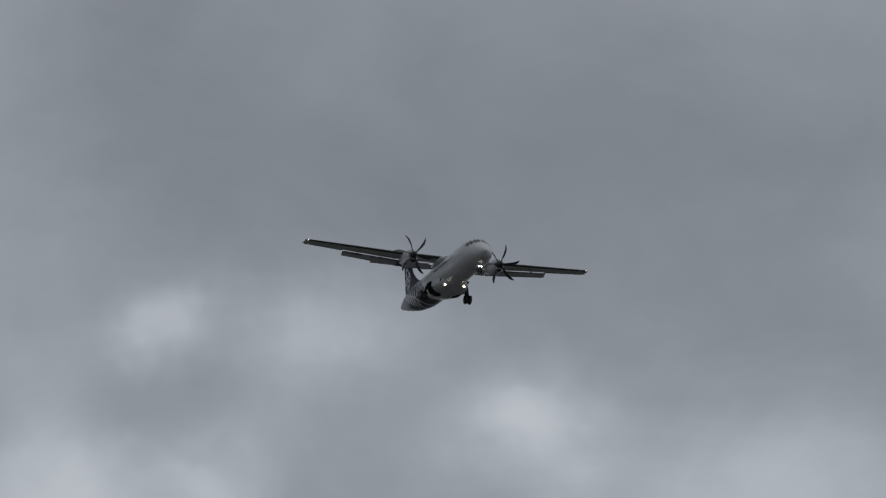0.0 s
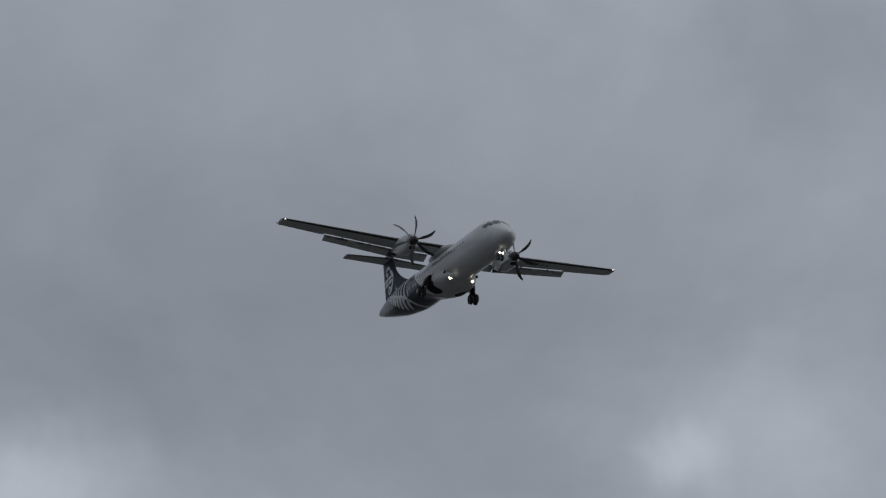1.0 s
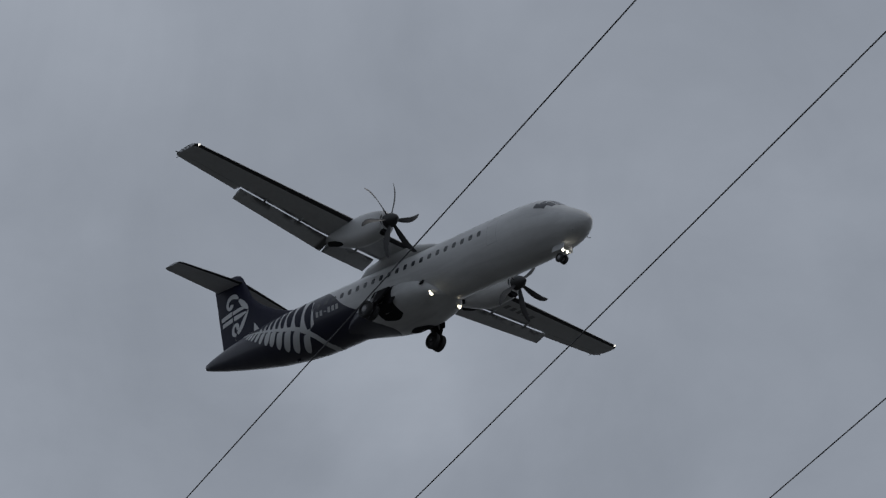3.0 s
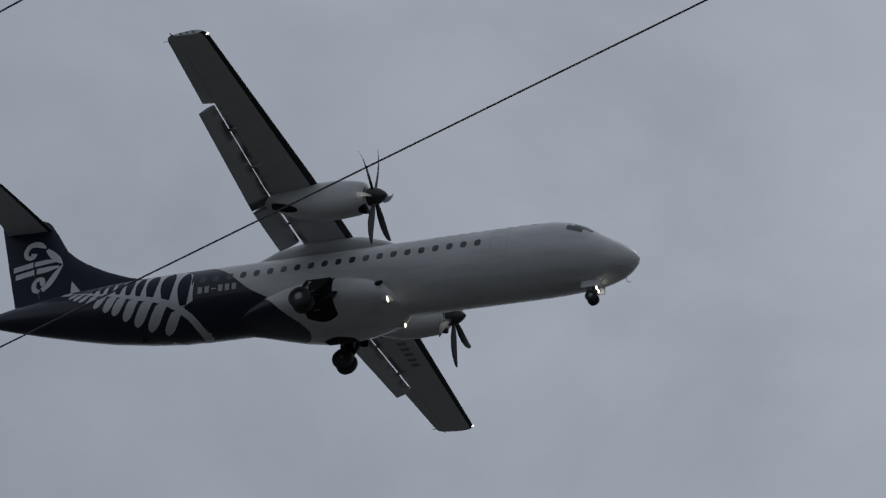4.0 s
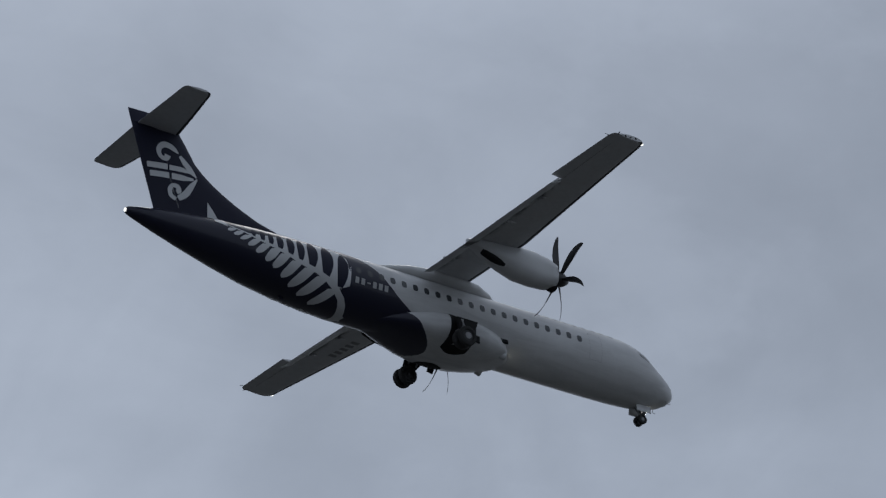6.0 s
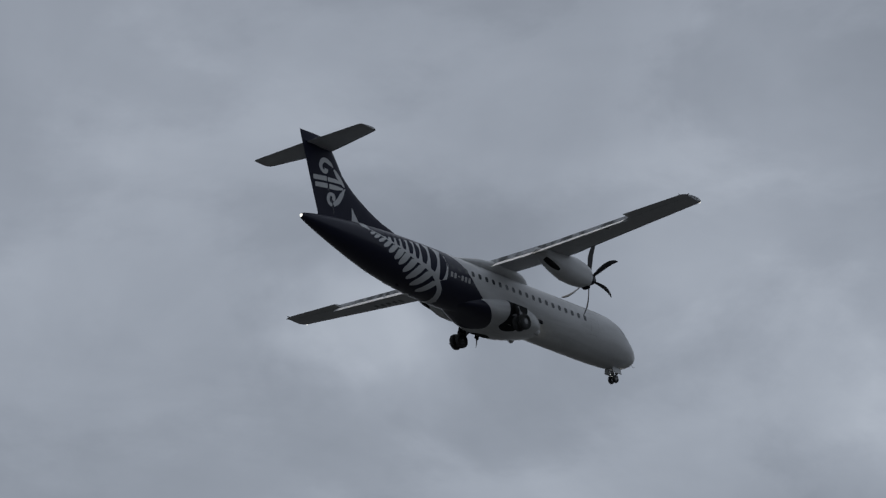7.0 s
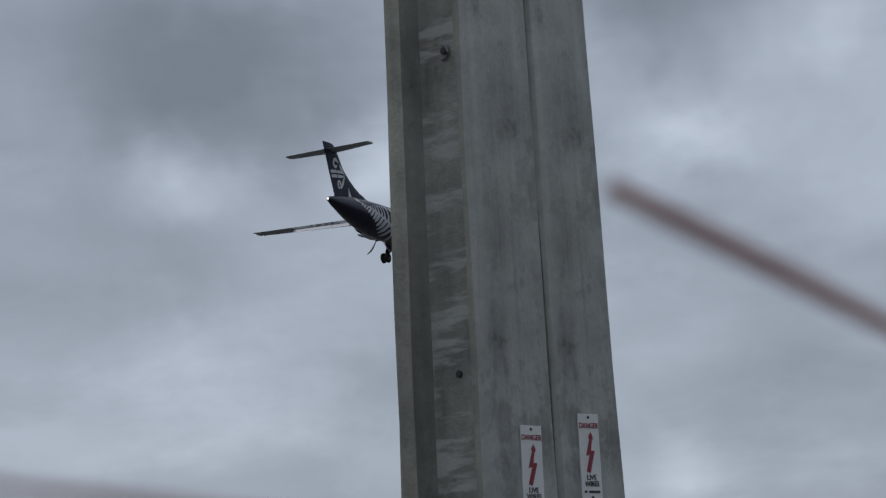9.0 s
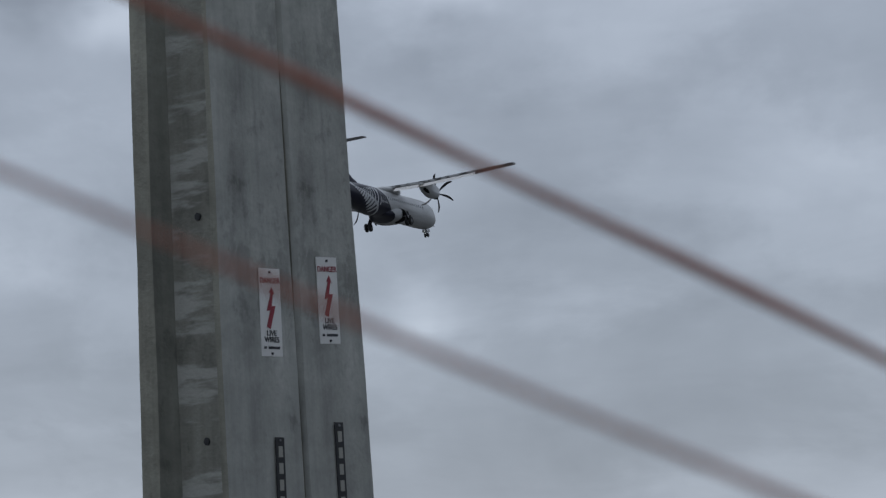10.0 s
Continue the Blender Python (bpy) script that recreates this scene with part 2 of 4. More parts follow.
GRASS = material("rough_grass_ground", (0.054, 0.056, 0.053), 0.95, 0.0, (3.0, 0.4), (0.05, 0.35), 0.6, 8.0, second=(0.068, 0.067, 0.065))
SIGN_WHITE = material("enamel_white", (0.74, 0.73, 0.70), 0.4, 0.0, (40.0, 0.06), (9.0, 0.10))
SIGN_RED = material("enamel_red", (0.26, 0.018, 0.035), 0.45, 0.0, (40.0, 0.1), (9.0, 0.15))
SIGN_DARK = material("enamel_dark", (0.03, 0.03, 0.035), 0.5, 0.0, (40.0, 0.1), (9.0, 0.1))
TAG_BLACK = material("tag_black", (0.016, 0.016, 0.018), 0.5, 0.0, (40.0, 0.1), (9.0, 0.1))
TAG_MARK = material("tag_mark", (0.34, 0.33, 0.29), 0.5, 0.0, (40.0, 0.1), (9.0, 0.1))
STRAND = material("brown_strand", (0.37, 0.15, 0.105), 0.8, 0.0, (300.0, 0.2), (60.0, 0.2))


def sooty(m):
    """Exhaust soot behind the engines and dark smudges along the flap hinges."""
    n = Nodes(m.node_tree, False)
    shader = m.node_tree.nodes[m["shader"]]
    paint = shader.inputs["Base Color"].links[0].from_socket
    co = n.add("ShaderNodeTexCoord").outputs["Object"]
    sep = n.add("ShaderNodeSeparateXYZ")
    n.link(co, sep.inputs[0])
    x, wide = sep.outputs[0], n.value("ABSOLUTE", sep.outputs[1])

    def fade(value, a, b):
        node = n.add("ShaderNodeMapRange", interpolation_type="SMOOTHSTEP")
        n.link(value, node.inputs["Value"])
        node.inputs["From Min"].default_value, node.inputs["From Max"].default_value = a, b
        return node.outputs[0]

    blot, _ = n.noise(n.vector("MULTIPLY", co, (2.2, 1.1, 1.0)), 1.0, 5.0, 0.6, 0.6)
    jet = n.value("MULTIPLY", fade(n.value("ABSOLUTE", n.value("SUBTRACT", wide, 4.25)), 0.42, 0.16), fade(x, -12.9, -13.2))
    jet = n.value("MULTIPLY", jet, fade(blot, 0.25, 0.5))
    off = n.value("ABSOLUTE", n.value("SUBTRACT", x, n.value("MULTIPLY_ADD", wide, 0.012, -13.17)))
    hinge = n.value("MULTIPLY", fade(off, 0.30, 0.06), fade(wide, 9.9, 9.4))
    hinge = n.value("MULTIPLY", hinge, fade(blot, 0.42, 0.62))
    dark = n.value("MAXIMUM", n.value("MULTIPLY", jet, 0.9), n.value("MULTIPLY", hinge, 0.78))
    mix = n.add("ShaderNodeMix", data_type="RGBA")
    n.link(dark, mix.inputs[0])
    n.link(paint, mix.inputs[6])
    mix.inputs[7].default_value = (0.035, 0.034, 0.034, 1)
    n.link(mix.outputs[2], shader.inputs["Base Color"])


sooty(WING_GREY)

# ---- mesh tools ----
def part(name, bm, mat, parent=None, label="", smooth=True):
    """Links a bmesh as one mesh object under a thing or a part."""
    me = bpy.data.meshes.new(name)
    bmesh.ops.recalc_face_normals(bm, faces=bm.faces)
    bm.to_mesh(me)
    bm.free()
    for one in (mat if isinstance(mat, (list, tuple)) else [mat]):
        me.materials.append(one)
    if smooth:
        me.shade_smooth()
        me.set_sharp_from_angle(angle=radians(38))
    ob = new(name, me)
    ob.parent = parent
    if label:
        tagged(ob, label)
    return ob


def empty(name, parent=None):
    ob = new(name)
    ob.parent = parent
    ob.empty_display_size = 0.2
    return ob


def skin(bm, rings, caps=True, closed=True):
    """Joins rings of points, each of one length, into a skin."""
    rows = [[bm.verts.new(p) for p in ring] for ring in rings]
    n = len(rows[0])
    faces = []
    for a, b in zip(rows, rows[1:]):
        for i in range(n if closed else n - 1):
            j = (i + 1) % n
            faces.append(bm.faces.new((a[i], a[j], b[j], b[i])))
    if caps and closed:
        bm.faces.new(rows[0][::-1])
        bm.faces.new(rows[-1])
    return faces


def ring_x(x, y, z, ry, rz, n=24, power=2.0):
    """A ring round the x axis; a power above 2 makes it squarer."""
    out = []
    for i in range(n):
        a = 2 * math.pi * i / n
        c, s = math.cos(a), math.sin(a)
        k = (abs(c) ** power + abs(s) ** power) ** (-1 / power)
        out.append((x, y + ry * c * k, z + rz * s * k))
    return out


def tube(bm, points, radius, n=8, caps=True):
    """A round bar along points; radius may be one number or one for each point."""
    pts = [Vector(p) for p in points]
    rings = []
    for i, p in enumerate(pts):
        d = (pts[min(i + 1, len(pts) - 1)] - pts[max(i - 1, 0)]).normalized()
        u = d.cross(Vector((0, 0, 1)) if abs(d.z) < 0.9 else Vector((1, 0, 0))).normalized()
        v = d.cross(u)
        r = radius[i] if isinstance(radius, (list, tuple)) else radius
        rings.append([p + (u * math.cos(2 * math.pi * k / n) + v * math.sin(2 * math.pi * k / n)) * r for k in range(n)])
    skin(bm, rings, caps)


def box(bm, size, m=None, bevel=0.0):
    made = bmesh.ops.create_cube(bm, size=1.0, matrix=(m or Matrix()) @ Matrix.Diagonal((*size, 1)))
    if bevel:
        edges = list({e for v in made["verts"] for e in v.link_edges})
        bmesh.ops.bevel(bm, geom=edges, offset=bevel, segments=2, affect="EDGES", profile=0.6)


def lathe(bm, profile, m, n=20):
    """Turns (along, radius) pairs round the x axis of m."""
    rings = [[m @ Vector((x, r * math.cos(2 * math.pi * k / n), r * math.sin(2 * math.pi * k / n))) for k in range(n)] for x, r in profile]
    skin(bm, rings)


# ---- airplane: x forward from the nose, y to its left, z up ----
# stations of the body: distance from the nose, top, bottom, half width
BODY = [
    (0.00, -0.45, -0.49, 0.03), (0.10, -0.24, -0.70, 0.24), (0.35, -0.02, -0.92, 0.50), (0.70, 0.18, -1.10, 0.74),
    (1.15, 0.43, -1.23, 0.95), (1.60, 0.72, -1.32, 1.10), (2.05, 1.04, -1.38, 1.21), (2.55, 1.24, -1.40, 1.30),
    (3.20, 1.36, -1.42, 1.37), (4.20, 1.38, -1.43, 1.40), (6.0, 1.38, -1.43, 1.40), (9.0, 1.38, -1.43, 1.40),
    (12.0, 1.38, -1.43, 1.40), (15.0, 1.38, -1.43, 1.40), (17.0, 1.38, -1.42, 1.40), (18.5, 1.38, -1.36, 1.38), (20.0, 1.37, -1.20, 1.31),
    (21.5, 1.33, -0.98, 1.18), (23.0, 1.26, -0.66, 0.98), (24.5, 1.15, -0.30, 0.72), (25.8, 1.00, 0.04, 0.47),
    (26.6, 0.86, 0.28, 0.30), (27.05, 0.76, 0.42, 0.18), (27.16, 0.70, 0.48, 0.10),
]


def body_at(s):
    """Centre height, half width and half height of the body at s metres from the nose."""
    xs = [b[0] for b in BODY]
    top, bottom, wide = (float(np.interp(s, xs, [b[i] for b in BODY])) for i in (1, 2, 3))
    return (top + bottom) / 2, wide, (top - bottom) / 2


def on_body(s, deg, lift=0.006, side=-1):
    """A point on the body's skin, deg up from level; side -1 is its right."""
    zc, w, h = body_at(s)
    a = radians(deg)
    return Vector((-s, side * (w + lift) * math.cos(a), zc + (h + lift) * math.sin(a)))


def body_patch(bm, rows, side, lift=0.006):
    """A sheet that hugs the body: rows of (s, deg) points of one length."""
    grid = [[bm.verts.new(on_body(s, d, lift, side)) for s, d in row] for row in rows]
    for a, b in zip(grid, grid[1:]):
        for i in range(len(a) - 1):
            bm.faces.new((a[i], a[i + 1], b[i + 1], b[i]))


AIRFOIL = [(1.0, 0.0), (0.9, 0.018), (0.75, 0.042), (0.6, 0.062), (0.45, 0.076), (0.3, 0.079), (0.18, 0.070), (0.09, 0.053), (0.035, 0.034), (0.008, 0.016)]


def airfoil(chord, cut=1.0, thick=1.0):
    """Points of an airfoil from the trailing edge over the top to the nose and back; x backwards. cut shortens its tail."""
    up = [(min(x, cut), (z if x <= cut else np.interp(cut, [p[0] for p in AIRFOIL[::-1]], [p[1] for p in AIRFOIL[::-1]]))) for x, z in AIRFOIL]
    top = [(x, z * thick) for x, z in up]
    low = [(x, -z * 0.62 * thick) for x, z in up]
    ring = top + [(0.0, 0.0)] + low[::-1]
    ring[0] = (ring[0][0], ring[0][1] + 0.003)
    ring[-1] = (ring[-1][0], ring[-1][1] - 0.003)
    return [(x * chord, z * chord) for x, z in ring]


def plane_surface(bm, sections, cut=1.0, thick=1.0, boot=False):
    """Lofts airfoils; sections of (x of the nose, y, z, chord)."""
    rings = [[(x - px, y, z + pz) for px, pz in airfoil(c, cut, thick)] for x, y, z, c in sections]
    faces = skin(bm, rings)
    if boot:
        n = len(rings[0])
        for i, f in enumerate(faces):
            if i % n in (7, 8, 9, 10, 11, 12):
                f.material_index = 1


def wing_line(y):
    """Nose x, height and chord of the wing at y."""
    a = abs(y)
    k = max(0.0, (a - 4.9) / (13.35 - 4.9))
    return -11.2 - 0.55 * k, 1.58 + 0.42 * k, 2.60 - 1.00 * k


# belly fairing: s, half width, middle height, half height
POD = [(9.05, 0.45, -1.26, 0.14), (9.35, 0.92, -1.18, 0.30), (9.7, 1.26, -1.10, 0.46), (10.25, 1.48, -1.06, 0.62), (11.0, 1.64, -1.05, 0.76), (11.8, 1.68, -1.05, 0.80),
       (12.7, 1.66, -1.05, 0.79), (13.5, 1.52, -1.06, 0.67), (14.3, 1.28, -1.07, 0.50), (15.1, 0.95, -1.10, 0.33), (15.9, 0.5, -1.22, 0.16)]


def on_pod(s, deg, side, lift=0.012):
    """A point on the fairing's skin, deg up from level."""
    xs = [p[0] for p in POD]
    w, z, h = (float(np.interp(s, xs, [p[i] for p in POD])) for i in (1, 2, 3))
    a = radians(deg)
    c, q = math.cos(a), math.sin(a)
    k = (abs(c) ** 2.5 + abs(q) ** 2.5) ** -0.4
    return Vector((-s, side * (w + lift) * c * k, z + (h + lift) * q * k))


def build_airplane():
    plane = empty("airplane")
    tagged(plane, "white twin-propeller airliner with black fern-marked tail, wheels down", "airplane")
    # body
    bm = bmesh.new()
    dense = sorted({b[0] for b in BODY} | {round(3.2 + 0.6 * i, 2) for i in range(40)})
    rings = []
    for s in dense:
        zc, w, h = body_at(s)
        rings.append([(-s, w * math.cos(2 * math.pi * i / 80), zc + h * math.sin(2 * math.pi * i / 80)) for i in range(80)])
    skin(bm, rings)
    part("fuselage", bm, LIVERY, plane, "white body, black towards the tail")
    # belly fairing with the wheel pods
    bm = bmesh.new()
    fair = POD
    skin(bm, [ring_x(-s, 0, z, w, h, 36, 2.5) for s, w, z, h in fair])
    part("belly_fairing", bm, POD_PAINT, plane)
    # wing root fairing over the body
    bm = bmesh.new()
    root = [(9.3, 0.15, 1.34, 0.05), (10.0, 0.70, 1.34, 0.22), (10.8, 1.05, 1.36, 0.36), (11.8, 1.16, 1.38, 0.42), (13.0, 1.14, 1.38, 0.40),
            (14.2, 0.95, 1.36, 0.30), (15.2, 0.5, 1.34, 0.16), (15.9, 0.12, 1.33, 0.05)]
    skin(bm, [ring_x(-s, 0, z, w, h, 30, 2.3) for s, w, z, h in root])
    part("wing_fairing", bm, WHITE, plane)
    # cabin windows, one by one on both sides
    for side in (-1, 1):
        for i in range(21):
            s = 5.9 + 0.5575 * i
            win = rounded_patch(s, 10.2, 0.125, 6.4, side)
            part("cabin_window", win, PANE, plane)
        part("door", door_outline(5.05, side), SEAM, plane, "thin outline of the service door")
    # windshield panes
    for side in (-1, 1):
        for s0, s1, a0, a1 in ((1.46, 2.12, 57, 87), (1.60, 2.30, 37, 54), (1.92, 2.52, 22, 38)):
            bm = bmesh.new()
            rows = [[(s0 + (s1 - s0) * k / 4, a0 + (a1 - a0) * j / 4) for k in range(5)] for j in range(5)]
            body_patch(bm, rows, side, 0.008)
            part("windshield_pane", bm, PANE, plane)
    build_wing(plane)
    build_tail(plane)
    for side in (-1, 1):
        build_nacelle(plane, side)
        build_main_gear(plane, side)
    build_nose_gear(plane)
    build_markings(plane)
    build_small_parts(plane)
    return plane


SEAM = material("panel_seam", (0.30, 0.30, 0.30), 0.6, 0.0, (8.0, 0.1), (2.0, 0.1))


def rounded_patch(s, deg, half_s, half_deg, side, lift=0.007, n=14):
    """A rounded window pane that hugs the body."""
    bm = bmesh.new()
    mid = bm.verts.new(on_body(s, deg, lift, side))
    rim = []
    for i in range(n):
        a = 2 * math.pi * i / n
        c, q = math.cos(a), math.sin(a)
        k = (abs(c) ** 4 + abs(q) ** 4) ** -0.25
        rim.append(bm.verts.new(on_body(s + half_s * c * k, deg + half_deg * q * k, lift, side)))
    for i in range(n):
        bm.faces.new((mid, rim[i], rim[(i + 1) % n]))
    return bm


def door_outline(s, side):
    bm = bmesh.new()
    w, lo, hi, t = 0.32, -22, 30, 0.012
    body_patch(bm, [[(s - w, lo + (hi - lo) * k / 8) for k in range(9)], [(s - w + t, lo + (hi - lo) * k / 8) for k in range(9)]], side)
    body_patch(bm, [[(s + w - t, lo + (hi - lo) * k / 8) for k in range(9)], [(s + w, lo + (hi - lo) * k / 8) for k in range(9)]], side)
    for d in (lo, hi):
        body_patch(bm, [[(s - w + 2 * w * k / 4, d) for k in range(5)], [(s - w + 2 * w * k / 4, d + 0.6) for k in range(5)]], side)
    return bm


def build_wing(plane):
    FLAP_END = 9.8
    bm = bmesh.new()
    ys = [0.0, 2.0, 4.9, 7.0, FLAP_END]
    for side in (-1, 1):
        sec = []
        for y in ys:
            x, z, c = wing_line(y)
            sec.append((x, side * y, z, c))
        plane_surface(bm, sec, 0.76, 1.12, boot=True)
        sec = []
        for y in (FLAP_END, 11.5, 13.25, 13.45, 13.56):
            x, z, c = wing_line(y)
            k = {13.45: 0.95, 13.56: 0.80}.get(y, 1.0)
            sec.append((x - c * (1 - k) * 0.5, side * y, z, c * k))
        plane_surface(bm, sec, 1.0, 1.1, boot=True)
    part("wing", bm, [WING_GREY, BOOT], plane, "light grey wing with black rubber leading edge")
    for side in (-1, 1):
        # flaps hang down behind the wing with a slot before them
        for y0, y1 in ((1.45, 4.05), (4.15, FLAP_END)):
            bm = bmesh.new()
            rings = []
            for y in (y0, y1):
                x, z, c = wing_line(y)
                fc = 0.325 * c
                turn = Matrix.Rotation(radians(27), 3, "Y")
                hinge = Vector((x - 0.760 * c, side * y, z - 0.072 * c))
                rings.append([hinge + turn.inverted() @ Vector((-px, 0, pz)) for px, pz in airfoil(fc, 1.0, 1.3)])
            skin(bm, rings)
            part("flap", bm, WING_GREY, plane, "lowered flap")
        for y in (2.6, 6.2, 8.4):
            x, z, c = wing_line(y)
            bm = bmesh.new()
            skin(bm, [ring_x(x - c * k, side * y, z - d, w, h, 10) for k, d, w, h in ((0.58, 0.12, 0.02, 0.02), (0.66, 0.14, 0.04, 0.05), (0.8, 0.20, 0.05, 0.07), (0.92, 0.28, 0.03, 0.05), (0.97, 0.32, 0.01, 0.02))])
            part("flap_fairing", bm, WING_GREY, plane)
        # aileron seam
        x, z, c = wing_line(11.6)
        bm = bmesh.new()
        for y0, y1 in ((9.95, 12.9),):
            a, b = wing_line(y0), wing_line(y1)
            v = [bm.verts.new((a[0] - a[2] * k, side * y0, a[1] - 0.034 * a[2])) for k in (0.74, 0.752)] + \
                [bm.verts.new((b[0] - b[2] * k, side * y1, b[1] - 0.034 * b[2])) for k in (0.752, 0.74)]
            bm.faces.new(v)
        part("aileron_seam", bm, SEAM, plane)
        x, z, c = wing_line(13.3)
        bm = bmesh.new()
        skin(bm, [ring_x(x + 0.03 - d, side * 13.38, z + 0.01, r, r, 10) for d, r in ((0, 0.01), (0.03, 0.045), (0.12, 0.05), (0.2, 0.01))])
        part("wingtip_lamp", bm, LAMP_TIP, plane, "small clear wingtip lamp")
        bm = bmesh.new()
        tube(bm, [(x - c * 0.7, side * 13.42, z), (x - c * 0.72, side * 13.47, z + 0.10)], 0.02, 6)
        part("tip_vane", bm, BOOT, plane)
        # discharge wicks and vanes along the squared tip
        for k, long in ((0.30, 0.10), (0.45, 0.07), (0.60, 0.09), (0.82, 0.16)):
            bm = bmesh.new()
            tube(bm, [(x - c * k, side * 13.54, z + 0.01), (x - c * (k + 0.03), side * (13.54 + long), z + 0.03)], [0.03, 0.014], 6)
            part("static_wick", bm, BOOT, plane)
        bm = bmesh.new()
        tube(bm, [(x - c * 0.92, side * 13.3, z), (x - c * 1.10, side * 13.3, z)], 0.012, 6)
        part("static_wick", bm, BOOT, plane)


LAMP_TIP = glowing("lamp_tip", (1.0, 0.98, 0.9), 1.3)


# stations of the fin: height, front, back, half thickness
FIN = [(1.0, 18.9, 25.88, 0.13), (1.38, 19.4, 26.0, 0.14), (1.65, 20.23, 26.08, 0.15), (1.86, 21.05, 26.15, 0.16), (2.05, 21.52, 26.21, 0.16), (2.29, 22.09, 26.28, 0.17),
       (2.6, 22.68, 26.38, 0.17), (2.89, 23.17, 26.47, 0.18), (3.25, 23.66, 26.58, 0.18), (3.56, 24.0, 26.67, 0.18), (4.3, 24.48, 26.90, 0.16), (4.94, 24.93, 27.10, 0.14), (5.12, 25.12, 27.15, 0.11), (5.26, 25.45, 27.19, 0.05)]


def build_tail(plane):
    # fin with its long dorsal root: height, front s, back s, half thickness
    bm = bmesh.new()
    fin = FIN
    rings = []
    for z, s0, s1, h in fin:
        ring = []
        for k, t in ((0, 0), (0.05, 0.45), (0.15, 0.75), (0.3, 1.0), (0.6, 0.85), (0.85, 0.4), (1.0, 0.06)):
            ring.append((-(s0 + (s1 - s0) * k), -h * t, z))
        for k, t in ((1.0, 0.06), (0.85, 0.4), (0.6, 0.85), (0.3, 1.0), (0.15, 0.75), (0.05, 0.45)):
            ring.append((-(s0 + (s1 - s0) * k), h * t, z))
        rings.append(ring)
    skin(bm, rings)
    part("fin", bm, BLACK, plane, "black tail fin")
    bm = bmesh.new()
    for side in (-1, 1):
        v = [bm.verts.new((-s, side * (h + 0.004), z)) for s, z, h in ((24.80, 1.3, 0.138), (24.815, 1.3, 0.138), (25.86, 4.3, 0.105), (25.845, 4.3, 0.105))]
        bm.faces.new(v)
    part("rudder_seam", bm, SEAM, plane)
    bm = bmesh.new()
    for side in (-1, 1):
        plane_surface(bm, [(-24.84, side * 0.0, 4.66, 1.92), (-25.10, side * 1.6, 4.66, 1.63), (-25.42, side * 3.4, 4.66, 1.28), (-25.50, side * 3.56, 4.66, 1.16), (-25.62, side * 3.63, 4.66, 0.95)], 1.0, 0.8, boot=True)
    part("tailplane", bm, [WING_GREY, BOOT], plane, "light grey tailplane")
    bm = bmesh.new()
    skin(bm, [ring_x(-s, 0, 4.70, r, r * 0.9, 14) for s, r in ((24.86, 0.03), (25.0, 0.11), (25.4, 0.19), (26.2, 0.18), (26.8, 0.08), (26.95, 0.02))])
    part("tail_fairing", bm, BLACK, plane)
    bm = bmesh.new()
    skin(bm, [ring_x(-s, 0, 0.59, r, r, 12) for s, r in ((27.145, 0.085), (27.185, 0.085), (27.19, 0.01))])
    part("tail_lamp", bm, LAMP_TIP, plane, "clear lamp in the tail cone")


HUB = {-1: Vector((-9.0, -4.1, 0.93)), 1: Vector((-9.0, 4.1, 0.93))}


